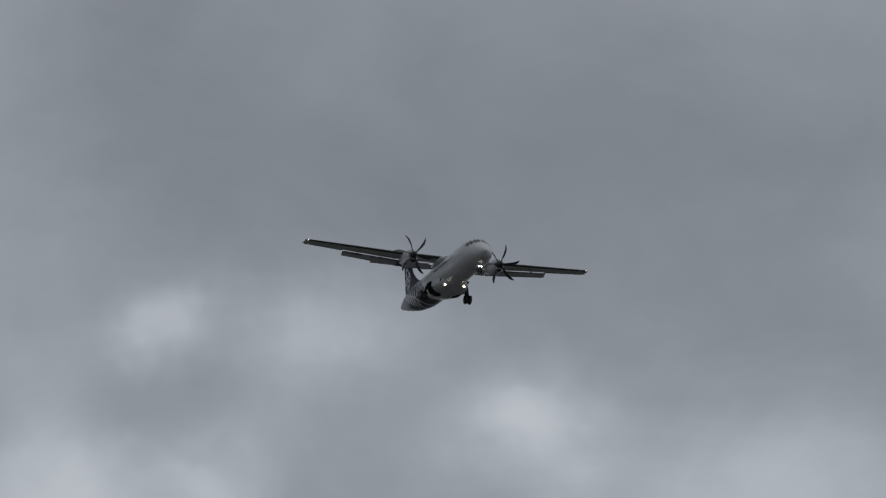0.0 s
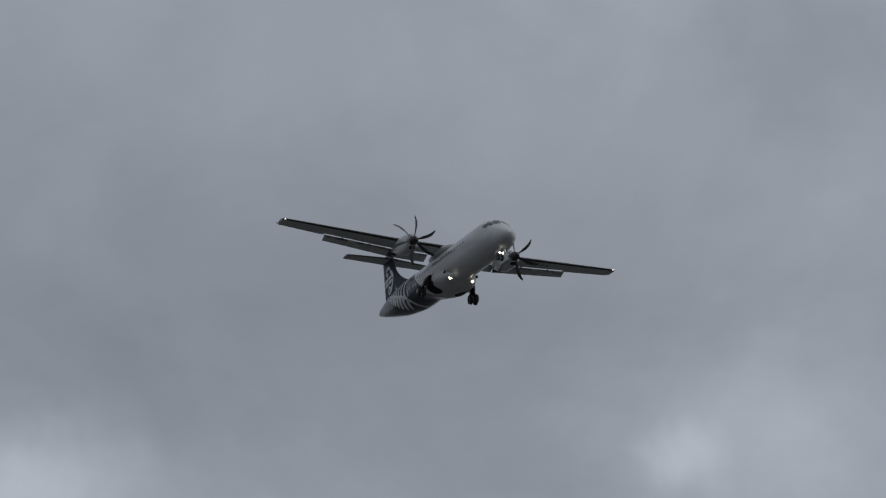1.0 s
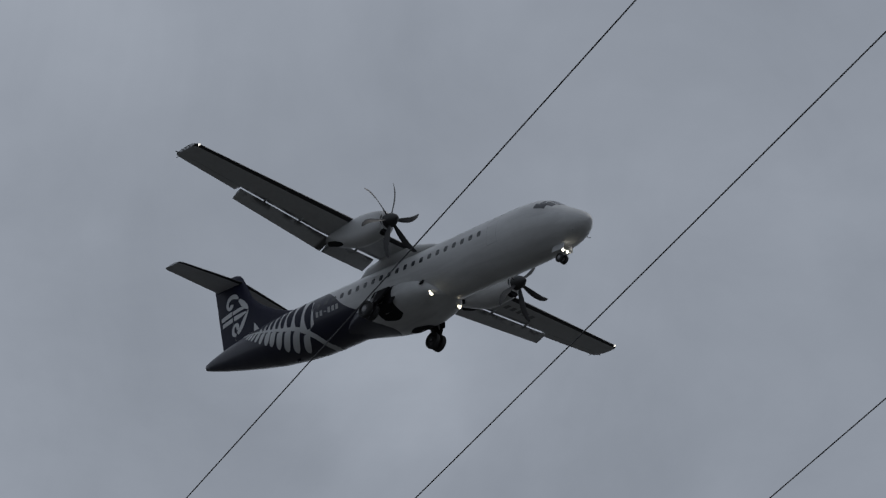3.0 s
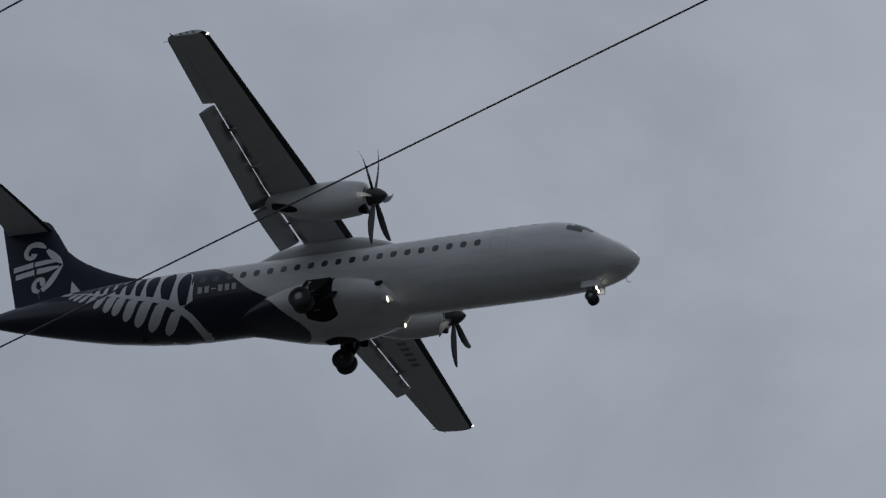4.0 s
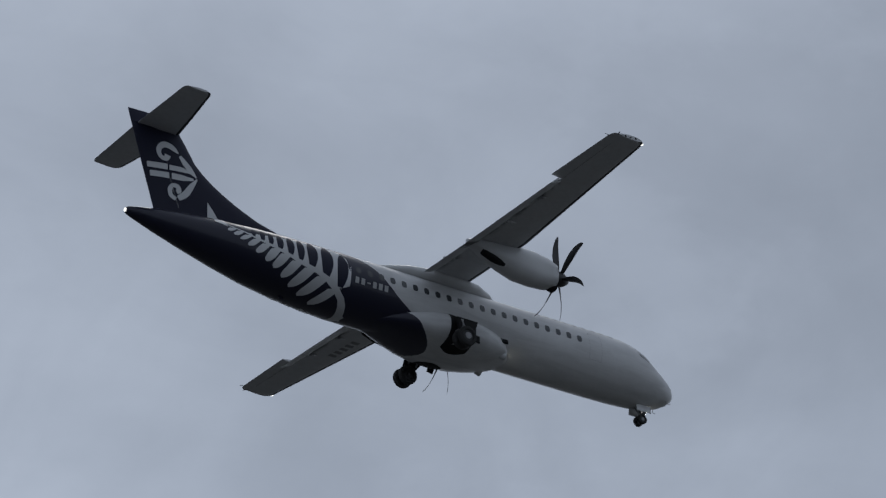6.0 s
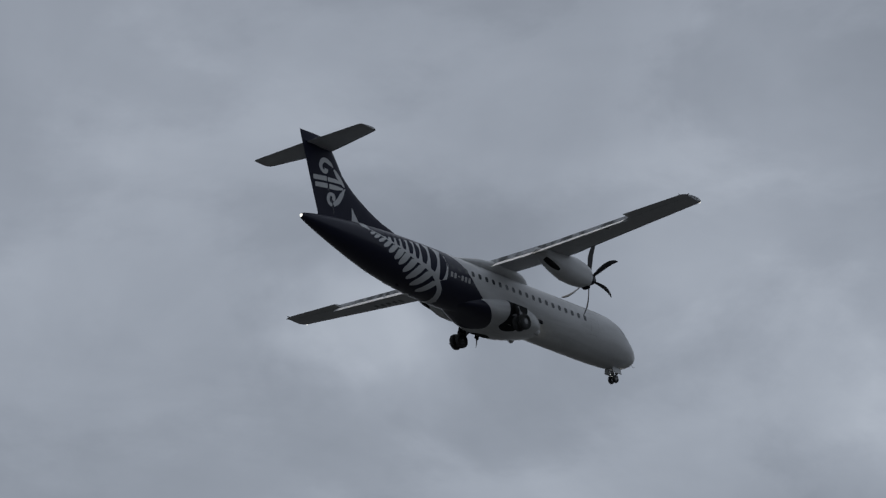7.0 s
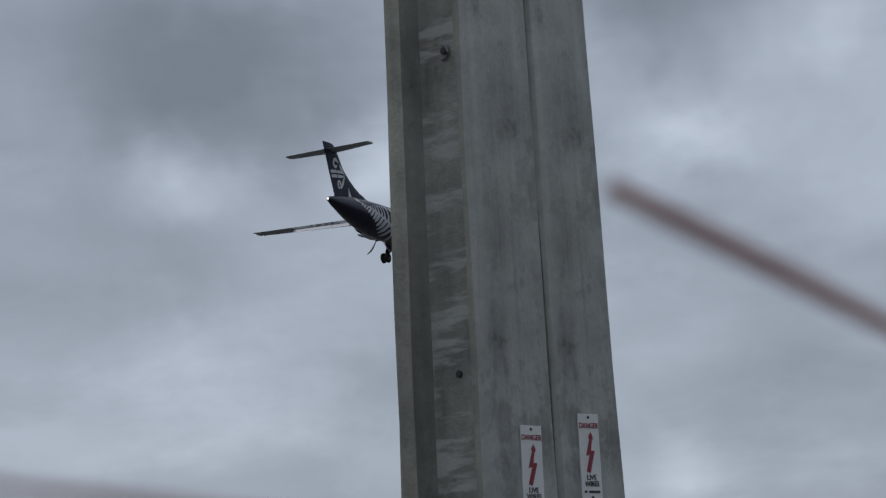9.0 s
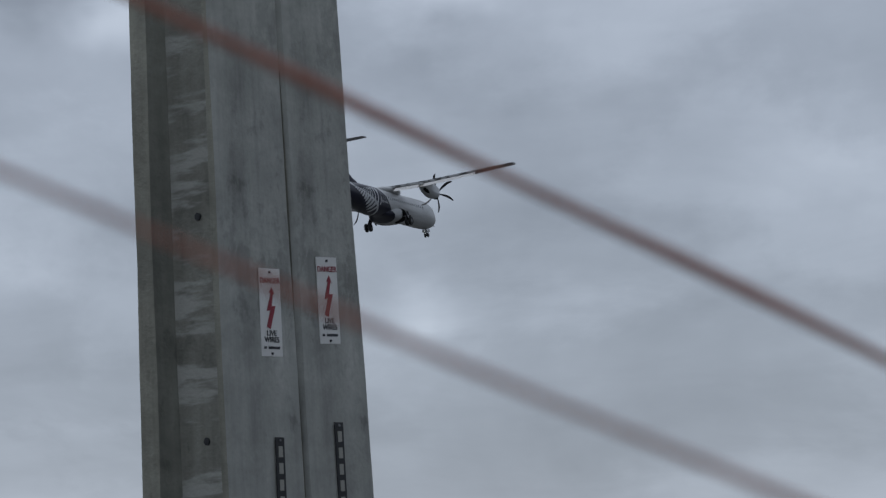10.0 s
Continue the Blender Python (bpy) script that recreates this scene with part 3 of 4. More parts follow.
def build_nacelle(plane, side):
    y = side * 4.1
    bm = bmesh.new()
    stations = [(9.22, 0.36, 0.93, 0.40), (9.32, 0.47, 0.94, 0.55), (9.7, 0.54, 0.96, 0.65), (10.4, 0.58, 1.00, 0.73), (11.2, 0.58, 1.03, 0.72), (12.0, 0.52, 1.10, 0.55),
                (12.7, 0.42, 1.20, 0.38), (13.25, 0.27, 1.32, 0.22), (13.6, 0.08, 1.40, 0.08)]
    skin(bm, [ring_x(-s, y, z, w, h, 26, 2.5) for s, w, z, h in stations])
    nac = part("nacelle", bm, WHITE, plane, "white engine nacelle")
    bm = bmesh.new()
    skin(bm, [ring_x(-s, y, z, w, h, 18, 2.4) for s, w, z, h in ((9.24, 0.24, 0.42, 0.13), (9.30, 0.25, 0.42, 0.14), (9.55, 0.2, 0.44, 0.1))])
    part("air_intake", bm, DARK_BAY, nac, "dark air intake")
    bm = bmesh.new()
    skin(bm, [ring_x(-s, y + side * 0.22, z - 0.10, w, w * 0.8, 14) for s, z, w in ((11.7, 0.82, 0.05), (11.95, 0.80, 0.16), (12.5, 0.92, 0.19), (12.9, 1.04, 0.16), (13.0, 1.06, 0.14))])
    part("exhaust", bm, DARK_BAY, nac, "sooty exhaust pipe")
    for s, d in ((10.15, 0.0), (10.35, 0.0), (10.75, 0.0)):
        bm = bmesh.new()
        box(bm, (0.10, 0.012, 0.06), pose(-s, y - 0.50, 1.30, 40, 0, 0))
        part("vent", bm, DARK_BAY, nac)
    # propeller: six swept blades on a dark spinner
    prop = empty("propeller", plane)
    prop.location = HUB[side]
    bm = bmesh.new()
    lathe(bm, [(-0.34, 0.30), (-0.31, 0.43), (-0.24, 0.43), (-0.22, 0.33), (-0.05, 0.34), (0.12, 0.31), (0.28, 0.24), (0.42, 0.14), (0.50, 0.05), (0.52, 0.01)], Matrix(), 22)
    part("spinner", bm, BLADE, prop, "dark pointed spinner")
    bm = bmesh.new()
    rings = []
    for r, chord, sweep, pitch, thick in ((0.25, 0.14, 0.0, 58, 0.09), (0.45, 0.17, 0.02, 52, 0.07), (0.8, 0.25, 0.05, 44, 0.042), (1.2, 0.28, 0.06, 36, 0.03),
                                          (1.55, 0.25, 0.01, 30, 0.022), (1.8, 0.19, -0.08, 27, 0.016), (1.92, 0.12, -0.15, 25, 0.012), (1.965, 0.04, -0.19, 25, 0.006)):
        turn = Matrix.Rotation(radians(pitch), 3, "Z")
        ring = []
        for i in range(10):
            a = 2 * math.pi * i / 10
            p = turn @ Vector((thick / 2 * math.sin(a), chord / 2 * math.cos(a), 0))
            ring.append((p.x, p.y + sweep, r))
        rings.append(ring)
    skin(bm, rings)
    first = part("blade", bm, BLADE, prop)
    for i in range(1, 6):
        b = new("blade", first.data)
        b.parent = prop
        b.matrix_basis = pose(0, 0, 0, 60 * i, 0, 0)
    PROPS[side] = prop


PROPS = {}


def wheel(name, centre, radius, width, parent, hub=None):
    bm = bmesh.new()
    w = width / 2
    prof = [(-w * 0.55, radius * 0.56), (-w * 0.95, radius * 0.66), (-w, radius * 0.82), (-w * 0.72, radius * 0.96), (0, radius), (w * 0.72, radius * 0.96), (w, radius * 0.82), (w * 0.95, radius * 0.66), (w * 0.55, radius * 0.56)]
    m = Matrix.Translation(centre) @ pose(0, 0, 0, 0, 0, 90)
    lathe(bm, prof, m, 28)
    part(name, bm, TYRE, parent, "black rubber tyre")
    bm = bmesh.new()
    lathe(bm, [(-w * 0.7, 0.02), (-w * 0.78, radius * 0.2), (-w * 0.6, radius * 0.54), (w * 0.6, radius * 0.54), (w * 0.78, radius * 0.2), (w * 0.7, 0.02)], m, 20)
    part("rim", bm, BLADE, parent, "dark worn wheel rim")
    bm = bmesh.new()
    lathe(bm, [(-w * 0.86, 0.02), (-w * 0.92, radius * 0.16), (-w * 0.80, radius * 0.34), (w * 0.80, radius * 0.34), (w * 0.92, radius * 0.16), (w * 0.86, 0.02)], m, 18)
    part("hub_cap", bm, hub or RIM, parent, "pale hub cap")


def build_main_gear(plane, side):
    gear = empty("main_gear", plane)
    gear.location = (-12.4, side * 2.14, -1.87)
    for dy in (-0.20, 0.20):
        wheel("tyre", (0, dy, 0), 0.43, 0.26, gear, RIM if side < 0 else BLADE)
    bm = bmesh.new()
    tube(bm, [(0, -0.32, 0), (0, 0.32, 0)], 0.06, 10)
    tube(bm, [(0, 0, 0), (0.08, -side * 0.12, 0.55), (0.10, -side * 0.35, 0.95)], [0.08, 0.10, 0.12], 12)
    part("leg", bm, STEEL, gear, "grey steel gear leg")
    bm = bmesh.new()
    tube(bm, [(0.05, 0, 0.15), (0.42, -side * 0.10, 0.40), (0.45, -side * 0.5, 0.9)], [0.05, 0.06, 0.06], 10)
    part("shock_strut", bm, STEEL, gear)
    bm = bmesh.new()
    tube(bm, [(0.05, 0, 0.5), (-0.05, -side * 0.7, 0.55)], 0.05, 8)
    part("side_brace", bm, STEEL, gear)
    bm = bmesh.new()
    skin(bm, [[(x0, -side * (0.02 + 0.36 * u) - 0.07, 0.15 + 0.95 * u), (x1, -side * (0.02 + 0.36 * u) - 0.07, 0.15 + 0.95 * u), (x1, -side * (0.02 + 0.36 * u) + 0.07, 0.15 + 0.95 * u), (x0, -side * (0.02 + 0.36 * u) + 0.07, 0.15 + 0.95 * u)]
              for u, x0, x1 in ((0.0, -0.10, 0.30), (0.35, -0.16, 0.56), (0.7, -0.14, 0.78), (1.0, -0.10, 0.92))])
    part("trailing_arm", bm, DARK_BAY, gear, "dark trailing arm of the gear")
    bm = bmesh.new()
    box(bm, (0.30, 0.05, 0.46), pose(0.98, -side * 0.50, 0.46, side * 16, 12, 0), 0.02)
    part("gear_door", bm, DARK_BAY, gear, "small dark gear door")
    # open bay
    bm = bmesh.new()
    grid = []
    for i in range(11):
        u = i / 10
        s = 11.46 + 1.24 * u
        lo = -62 - 10 * math.sin(math.pi * u)
        hi = 76 - 30 * max(0.0, u - 0.70) / 0.3
        grid.append([bm.verts.new(on_pod(s, lo + (hi - lo) * k / 10, side) - Vector((-12.4, side * 2.14, -1.87))) for k in range(11)])
    for p, q in zip(grid, grid[1:]):
        for k in range(10):
            bm.faces.new((p[k], p[k + 1], q[k + 1], q[k]))
    part("wheel_bay", bm, DARK_BAY, gear, "open dark wheel bay")


def build_nose_gear(plane):
    gear = empty("nose_gear", plane)
    gear.location = (-1.73, 0, -1.95)
    for dy in (-0.15, 0.15):
        wheel("tyre", (0, dy, 0), 0.225, 0.15, gear)
    bm = bmesh.new()
    tube(bm, [(0, -0.2, 0), (0, 0.2, 0)], 0.035, 8)
    tube(bm, [(0.0, 0, 0), (0.03, 0, 0.3), (-0.05, 0, 0.75)], [0.05, 0.06, 0.08], 10)
    tube(bm, [(0.0, 0, 0.25), (-0.35, 0, 0.65)], 0.03, 8)
    part("leg", bm, STEEL, gear, "grey steel gear leg")
    for sy in (-1, 1):
        bm = bmesh.new()
        box(bm, (0.75, 0.025, 0.34), pose(0.0, sy * 0.27, 0.46, sy * 10, 0, 0), 0.01)
        part("gear_door", bm, WHITE, gear, "open white gear door")
        bm = bmesh.new()
        lathe(bm, [(-0.08, 0.03), (-0.05, 0.075), (0.05, 0.085), (0.055, 0.06)], pose(0.12, sy * 0.13, 0.34), 16)
        lamp = part("lamp_shell", bm, STEEL, gear)
        bm = bmesh.new()
        lathe(bm, [(0.056, 0.01), (0.062, 0.07), (0.068, 0.07), (0.075, 0.01)], pose(0.12, sy * 0.13, 0.34), 16)
        part("lamp_glass", bm, LAMP_WHITE, lamp, "bright taxi lamp")


# the fern on the black: its stem from the tip forward, (s, deg)
STEM = [(23.25, 36), (22.7, 24.5), (22.25, 19), (21.74, 10.5), (21.04, 3.8), (20.44, -2.5), (19.83, -9.5), (19.02, -16), (18.5, -23), (18.0, -35), (17.62, -49), (17.43, -62), (17.29, -80), (17.2, -100)]
# its lower leaflets: stem end (s, deg), tip (s, deg)
LEAFLETS = [(22.72, 24, 22.93, 11), (22.42, 19, 22.69, 3.5), (22.05, 14.5, 22.42, -3), (21.70, 9.5, 22.07, -11.5), (21.30, 5, 21.70, -20.5), (20.87, 1, 21.24, -30), (20.43, -3.5, 20.86, -37.5),
            (19.90, -10, 20.40, -49), (19.28, -15, 19.95, -61), (18.66, -22, 19.42, -71.5), (18.06, -36, 18.77, -80.5)]
# dark leaves above the stem: middle s, top deg, bottom deg, half width
LEAVES = [(17.79, 21, -30, 0.29), (18.52, 31, -21, 0.31), (19.20, 31, -13, 0.27), (19.74, 29, -8, 0.19), (20.20, 28, -4, 0.19), (20.67, 27, 0.5, 0.17), (21.08, 26, 4, 0.135), (21.45, 25, 8, 0.125), (21.83, 24, 13, 0.11)]


def build_markings(plane):
    for side in (-1, 1):
        fern = empty("fern_marking", plane)
        tagged(fern, "white fern leaf painted on the black tail")
        ss, dd = [p[0] for p in STEM[::-1]], [p[1] for p in STEM[::-1]]
        def stem(s):
            return float(np.interp(s, ss, dd))
        # pale field above the stem, on which the dark leaves lie
        bm = bmesh.new()
        rows = []
        for k in range(33):
            s = 17.42 + (22.2 - 17.42) * k / 32
            lo = stem(s) if s > 17.87 else -33 + (17.87 - s) * 20
            hi = float(np.interp(s, [17.42, 17.6, 18.0, 19.0, 20.5, 22.2], [10, 30, 44, 44, 34, 18]))
            rows.append([(s, lo + (hi - lo) * j / 20) for j in range(21)])
        body_patch(bm, rows, side, 0.006)
        part("pale_field", bm, MARK_WHITE, fern)
        for s, hi, lo, w in LEAVES:
            bm = bmesh.new()
            rows = []
            for k in range(11):
                u = k / 10
                half = w * math.sin(math.pi * min(1.0, 0.12 + 0.88 * u)) ** 0.55 if u < 0.97 else w * 0.12
                half *= 0.75 + 0.35 * u if u < 0.7 else 1.0
                d = lo + (hi + 14 - lo) * u
                rows.append([(s - half + 2 * half * j / 4 + 0.05 * (1 - u), d) for j in range(5)])
            body_patch(bm, rows, side, 0.010)
            part("dark_leaf", bm, BLACK, fern)
        bm = bmesh.new()
        line = []
        for (s0, d0), (s1, d1) in zip(STEM, STEM[1:]):
            for k in range(4):
                line.append((s0 + (s1 - s0) * k / 4, d0 + (d1 - d0) * k / 4))
        line.append(STEM[-1])
        rows = []
        for i, (s, d) in enumerate(line):
            u = i / (len(line) - 1)
            a, b = line[max(0, i - 1)], line[min(len(line) - 1, i + 1)]
            ds, dz = b[0] - a[0], (b[1] - a[1]) * 0.0245
            length = math.hypot(ds, dz)
            ns, nd = -dz / length, ds / length / 0.0245
            w = 0.035 + 0.165 * u ** 1.4
            rows.append([(s + ns * w * q, d + nd * w * q) for q in (-1, -0.5, 0, 0.5, 1)])
        body_patch(bm, rows, side, 0.012)
        part("stem", bm, MARK_WHITE, fern)
        for s0, d0, s1, d1 in LEAFLETS:
            bm = bmesh.new()
            w = 0.130 + 0.0034 * abs(d1 - d0)
            rows = []
            for k in range(11):
                u = k / 10
                half = w * (1.0 - 0.18 * u) * (1.0 if u < 0.55 else math.sqrt(max(0.004, 1 - ((u - 0.55) / 0.45) ** 2)))
                mid = s0 + (s1 - s0) * u ** 0.9
                rows.append([(mid - half + 2 * half * j / 4, d0 + (d1 - d0) * u - 5.0 * (j / 4 - 0.5) * (1 - u)) for j in range(5)])
            body_patch(bm, rows, side, 0.008)
            part("leaflet", bm, MARK_WHITE, fern)
        # young leaf at the fern's tip, on the fin's foot
        bm = bmesh.new()
        for shape in (((23.50, 1.95), (23.36, 1.80), (23.28, 1.16), (23.47, 1.16)), ((23.36, 1.80), (23.12, 1.52), (22.98, 1.34), (22.96, 1.16), (23.28, 1.16))):
            bm.faces.new([bm.verts.new((-x, side * (fin_half(-x, z) + 0.012), z)) for x, z in shape])
        body_patch(bm, [[(23.47 - 0.16 * k, d - 3.0 * k) for d in (32, 45, 58, 70)] for k in range(4)], side, 0.012)
        part("tip_leaf", bm, MARK_WHITE, fern)
        # registration as plain bars
        mark = empty("registration_marking", plane)
        tagged(mark, "row of plain pale bars on the black")
        for i in range(6):
            s = 17.12 - 0.284 * i
            d0 = -3.2
            bm = bmesh.new()
            tall = 11.0 if i != 2 else 2.0
            body_patch(bm, [[(s - 0.09 + 0.18 * j / 2, d0 - (11 - tall) / 2 - tall * k / 4) for j in range(3)] for k in range(5)], side, 0.008)
            part("bar", bm, REG_GREY, mark)
        # dark row of small marks along the roof's shoulder
        name = empty("title_marking", plane)
        tagged(name, "row of small dark bars along the roof")
        for i in range(9):
            s = 3.9 + 0.48 * i
            bm = bmesh.new()
            body_patch(bm, [[(s - 0.11 + 0.22 * j / 2, 45 + 11 * k / 4) for j in range(3)] for k in range(5)], side, 0.006)
            part("bar", bm, FAINT_MARK, name)
        build_koru(plane, side)
    mark = empty("underwing_marking", plane)
    tagged(mark, "row of dark bars under the wing")
    for i in range(5):
        y = 6.3 + 0.42 * i
        x, z, c = wing_line(y)
        bm = bmesh.new()
        zz = z - 0.052 * c - 0.012
        v = [bm.verts.new((x - c * a, b, zz)) for a, b in ((0.25, y - 0.11), (0.25, y + 0.11), (0.41, y + 0.11), (0.41, y - 0.11))]
        bm.faces.new(v)
        part("bar", bm, FAINT_MARK, mark)


def ribbon(points, widths):
    """A flat band along points of (x, z): quads, as wide as told."""
    out = []
    for i, (x, z) in enumerate(points):
        a, b = points[max(0, i - 1)], points[min(len(points) - 1, i + 1)]
        dx, dz = b[0] - a[0], b[1] - a[1]
        length = math.hypot(dx, dz) or 1.0
        w = widths[i] / 2
        out.append(((x - dz / length * w, z + dx / length * w), (x + dz / length * w, z - dx / length * w)))
    return out


def smooth_line(points, steps=5):
    """A rounder line through points."""
    pts = [points[0], *points, points[-1]]
    out = []
    for a, b, c, d in zip(pts, pts[1:], pts[2:], pts[3:]):
        for k in range(steps):
            t = k / steps
            out.append(tuple(0.5 * (2 * q + (r - p) * t + (2 * p - 5 * q + 4 * r - v) * t * t + (3 * q - p - 3 * r + v) * t ** 3) for p, q, r, v in zip(a, b, c, d)))
    return out + [tuple(points[-1])]


def fin_half(x, z):
    """Half thickness of the fin's skin at x, z."""
    zs = [f[0] for f in FIN]
    s0, s1, h = (np.interp(z, zs, [f[i] for f in FIN]) for i in (1, 2, 3))
    k = (-x - s0) / (s1 - s0)
    return float(h * np.interp(k, [0, 0.05, 0.15, 0.3, 0.6, 0.85, 1.0], [0, 0.45, 0.75, 1.0, 0.85, 0.4, 0.06]))


def build_koru(plane, side):
    """The white emblem on the fin, as plain curls and bars."""
    emblem = empty("fin_emblem", plane)
    tagged(emblem, "white scroll emblem on the black fin")

    def band(points, widths):
        bm = bmesh.new()
        if len(points) > 3:
            points, widths = smooth_line(points), smooth_line([(w, 0.0) for w in widths])
            widths = [w for w, _ in widths]
        rows = []
        for a, b in ribbon(points, widths):
            rows.append([bm.verts.new((x, side * (fin_half(x, z) + 0.012), z)) for x, z in (a, ((a[0] + b[0]) / 2, (a[1] + b[1]) / 2), b)])
        for p, q in zip(rows, rows[1:]):
            for i in range(2):
                bm.faces.new((p[i], p[i + 1], q[i + 1], q[i]))
        part("scroll", bm, MARK_WHITE, emblem)

    # two split bars from the fin's back edge
    band([(-26.27, 2.935), (-25.80, 2.98), (-25.37, 3.02)], [0.25, 0.25, 0.25])
    band([(-26.13, 2.57), (-25.70, 2.62), (-25.28, 2.66)], [0.25, 0.25, 0.25])
    band([(-25.30, 3.01), (-24.75, 3.06), (-24.34, 3.03)], [0.22, 0.22, 0.10])
    band([(-25.17, 2.67), (-24.70, 2.70), (-24.18, 2.76)], [0.26, 0.25, 0.10])
    # upper curl and the stroke that falls from it to the point in front
    band([(-25.40, 3.54), (-25.45, 3.38), (-25.64, 3.37), (-25.79, 3.56), (-25.76, 3.80), (-25.60, 3.96), (-25.36, 3.98), (-25.12, 3.88), (-24.91, 3.74)], [0.28, 0.24, 0.18, 0.20, 0.24, 0.26, 0.26, 0.22, 0.06])
    band([(-24.84, 3.64), (-24.58, 3.38), (-24.28, 3.10), (-24.04, 2.87)], [0.14, 0.28, 0.26, 0.04])
    # lower curl and its stroke
    band([(-24.02, 2.82), (-24.27, 2.42), (-24.52, 2.02), (-24.82, 1.77)], [0.05, 0.24, 0.28, 0.22])
    band([(-24.92, 1.71), (-25.15, 1.83), (-25.21, 2.08), (-25.09, 2.27), (-24.88, 2.26), (-24.82, 2.10), (-24.92, 2.03)], [0.16, 0.20, 0.20, 0.18, 0.20, 0.24, 0.16])


def build_small_parts(plane):
    # landing lamps in the fairing's nose, with the dark intake above them
    for side in (-1, 1):
        c = on_pod(9.52, -40, side, 0.0)
        m = Matrix.Translation(c) @ pose(0, 0, 0, 0, 6, side * 7)
        bm = bmesh.new()
        lathe(bm, [(-0.30, 0.03), (-0.20, 0.13), (0.0, 0.155), (0.05, 0.158), (0.05, 0.140), (0.0, 0.135), (-0.02, 0.01)], m, 18)
        lamp = part("landing_lamp", bm, WHITE, plane, "lamp housing in the fairing")
        bm = bmesh.new()
        lathe(bm, [(0.0, 0.01), (0.004, 0.13), (0.014, 0.13), (0.03, 0.01)], m, 16)
        part("lamp_glass", bm, LAMP_WARM, lamp, "lit landing lamp glass")
        bm = bmesh.new()
        box(bm, (0.52, 0.10, 0.22), Matrix.Translation(on_pod(9.85, 18, side, -0.02)) @ pose(0, 0, 0, side * 25, 8, side * 18), 0.04)
        part("ram_air_inlet", bm, DARK_BAY, plane, "small dark air inlet")
    bm = bmesh.new()
    box(bm, (0.22, 0.02, 0.10), pose(-19.9, 0, -1.25), 0.006)
    part("belly_aerial", bm, BLACK, plane)
    bm = bmesh.new()
    tube(bm, [(-0.64, 0.40, -0.88), (-0.62, 0.52, -1.08), (-0.48, 0.53, -1.09)], 0.014, 6)
    part("pitot_tube", bm, STEEL, plane)
    bm = bmesh.new()
    tube(bm, [(-0.64, -0.40, -0.88), (-0.62, -0.52, -1.08), (-0.48, -0.53, -1.09)], 0.014, 6)
    part("pitot_tube", bm, STEEL, plane)


airplane = build_airplane()

# ---- ground: rough grass to the horizon, well below the view ----
bm = bmesh.new()
bmesh.ops.create_grid(bm, x_segments=40, y_segments=40, size=4500)
tagged(part("ground", bm, GRASS, None, "", False), "rough grass ground under the power line", "ground", kind="structure")

# ---- twin concrete poles ----
def pole_scale(z):
    return 1.0 + 0.062 * (2.8 - z)


POLE_SECTION = [(-.188, -.128), (-.176, -.14), (-.110, -.14), (-.085, -.085), (.075, -.085), (.125, -.14), (.148, -.14), (.16, -.128),
                (.16, .128), (.148, .14), (.125, .14), (.075, .085), (-.085, .085), (-.110, .14), (-.176, .14), (-.188, .128)]
POLE_TURN = 247.8


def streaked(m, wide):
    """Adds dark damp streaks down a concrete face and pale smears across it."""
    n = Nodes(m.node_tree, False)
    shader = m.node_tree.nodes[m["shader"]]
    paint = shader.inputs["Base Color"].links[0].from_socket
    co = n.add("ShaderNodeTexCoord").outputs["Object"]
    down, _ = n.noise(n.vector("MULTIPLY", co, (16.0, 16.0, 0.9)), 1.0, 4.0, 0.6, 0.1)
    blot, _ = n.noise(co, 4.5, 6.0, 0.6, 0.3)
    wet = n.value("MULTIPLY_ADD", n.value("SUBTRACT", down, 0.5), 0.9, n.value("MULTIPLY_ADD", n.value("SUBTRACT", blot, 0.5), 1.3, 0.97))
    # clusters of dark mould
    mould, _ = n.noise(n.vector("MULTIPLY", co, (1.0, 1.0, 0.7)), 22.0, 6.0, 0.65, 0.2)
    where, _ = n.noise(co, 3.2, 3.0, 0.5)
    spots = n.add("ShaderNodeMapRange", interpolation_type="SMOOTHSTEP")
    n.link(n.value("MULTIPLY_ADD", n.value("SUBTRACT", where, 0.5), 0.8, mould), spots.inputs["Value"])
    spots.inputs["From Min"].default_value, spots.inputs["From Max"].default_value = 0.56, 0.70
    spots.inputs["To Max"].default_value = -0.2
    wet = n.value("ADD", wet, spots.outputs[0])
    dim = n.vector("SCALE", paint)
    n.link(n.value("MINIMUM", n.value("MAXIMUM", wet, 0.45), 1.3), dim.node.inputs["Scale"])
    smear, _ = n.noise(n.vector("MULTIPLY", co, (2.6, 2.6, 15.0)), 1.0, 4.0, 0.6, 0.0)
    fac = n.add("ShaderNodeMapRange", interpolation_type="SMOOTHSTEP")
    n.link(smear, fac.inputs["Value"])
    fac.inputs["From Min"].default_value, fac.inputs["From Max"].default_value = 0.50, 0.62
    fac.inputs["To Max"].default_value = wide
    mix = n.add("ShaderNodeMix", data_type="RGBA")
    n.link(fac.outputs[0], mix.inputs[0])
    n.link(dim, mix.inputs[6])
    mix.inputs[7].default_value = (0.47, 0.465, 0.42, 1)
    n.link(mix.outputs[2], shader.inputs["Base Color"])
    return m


streaked(CONCRETE, 0.0)


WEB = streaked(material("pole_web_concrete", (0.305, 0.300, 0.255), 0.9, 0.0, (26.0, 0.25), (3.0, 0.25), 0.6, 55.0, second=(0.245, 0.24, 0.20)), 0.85)


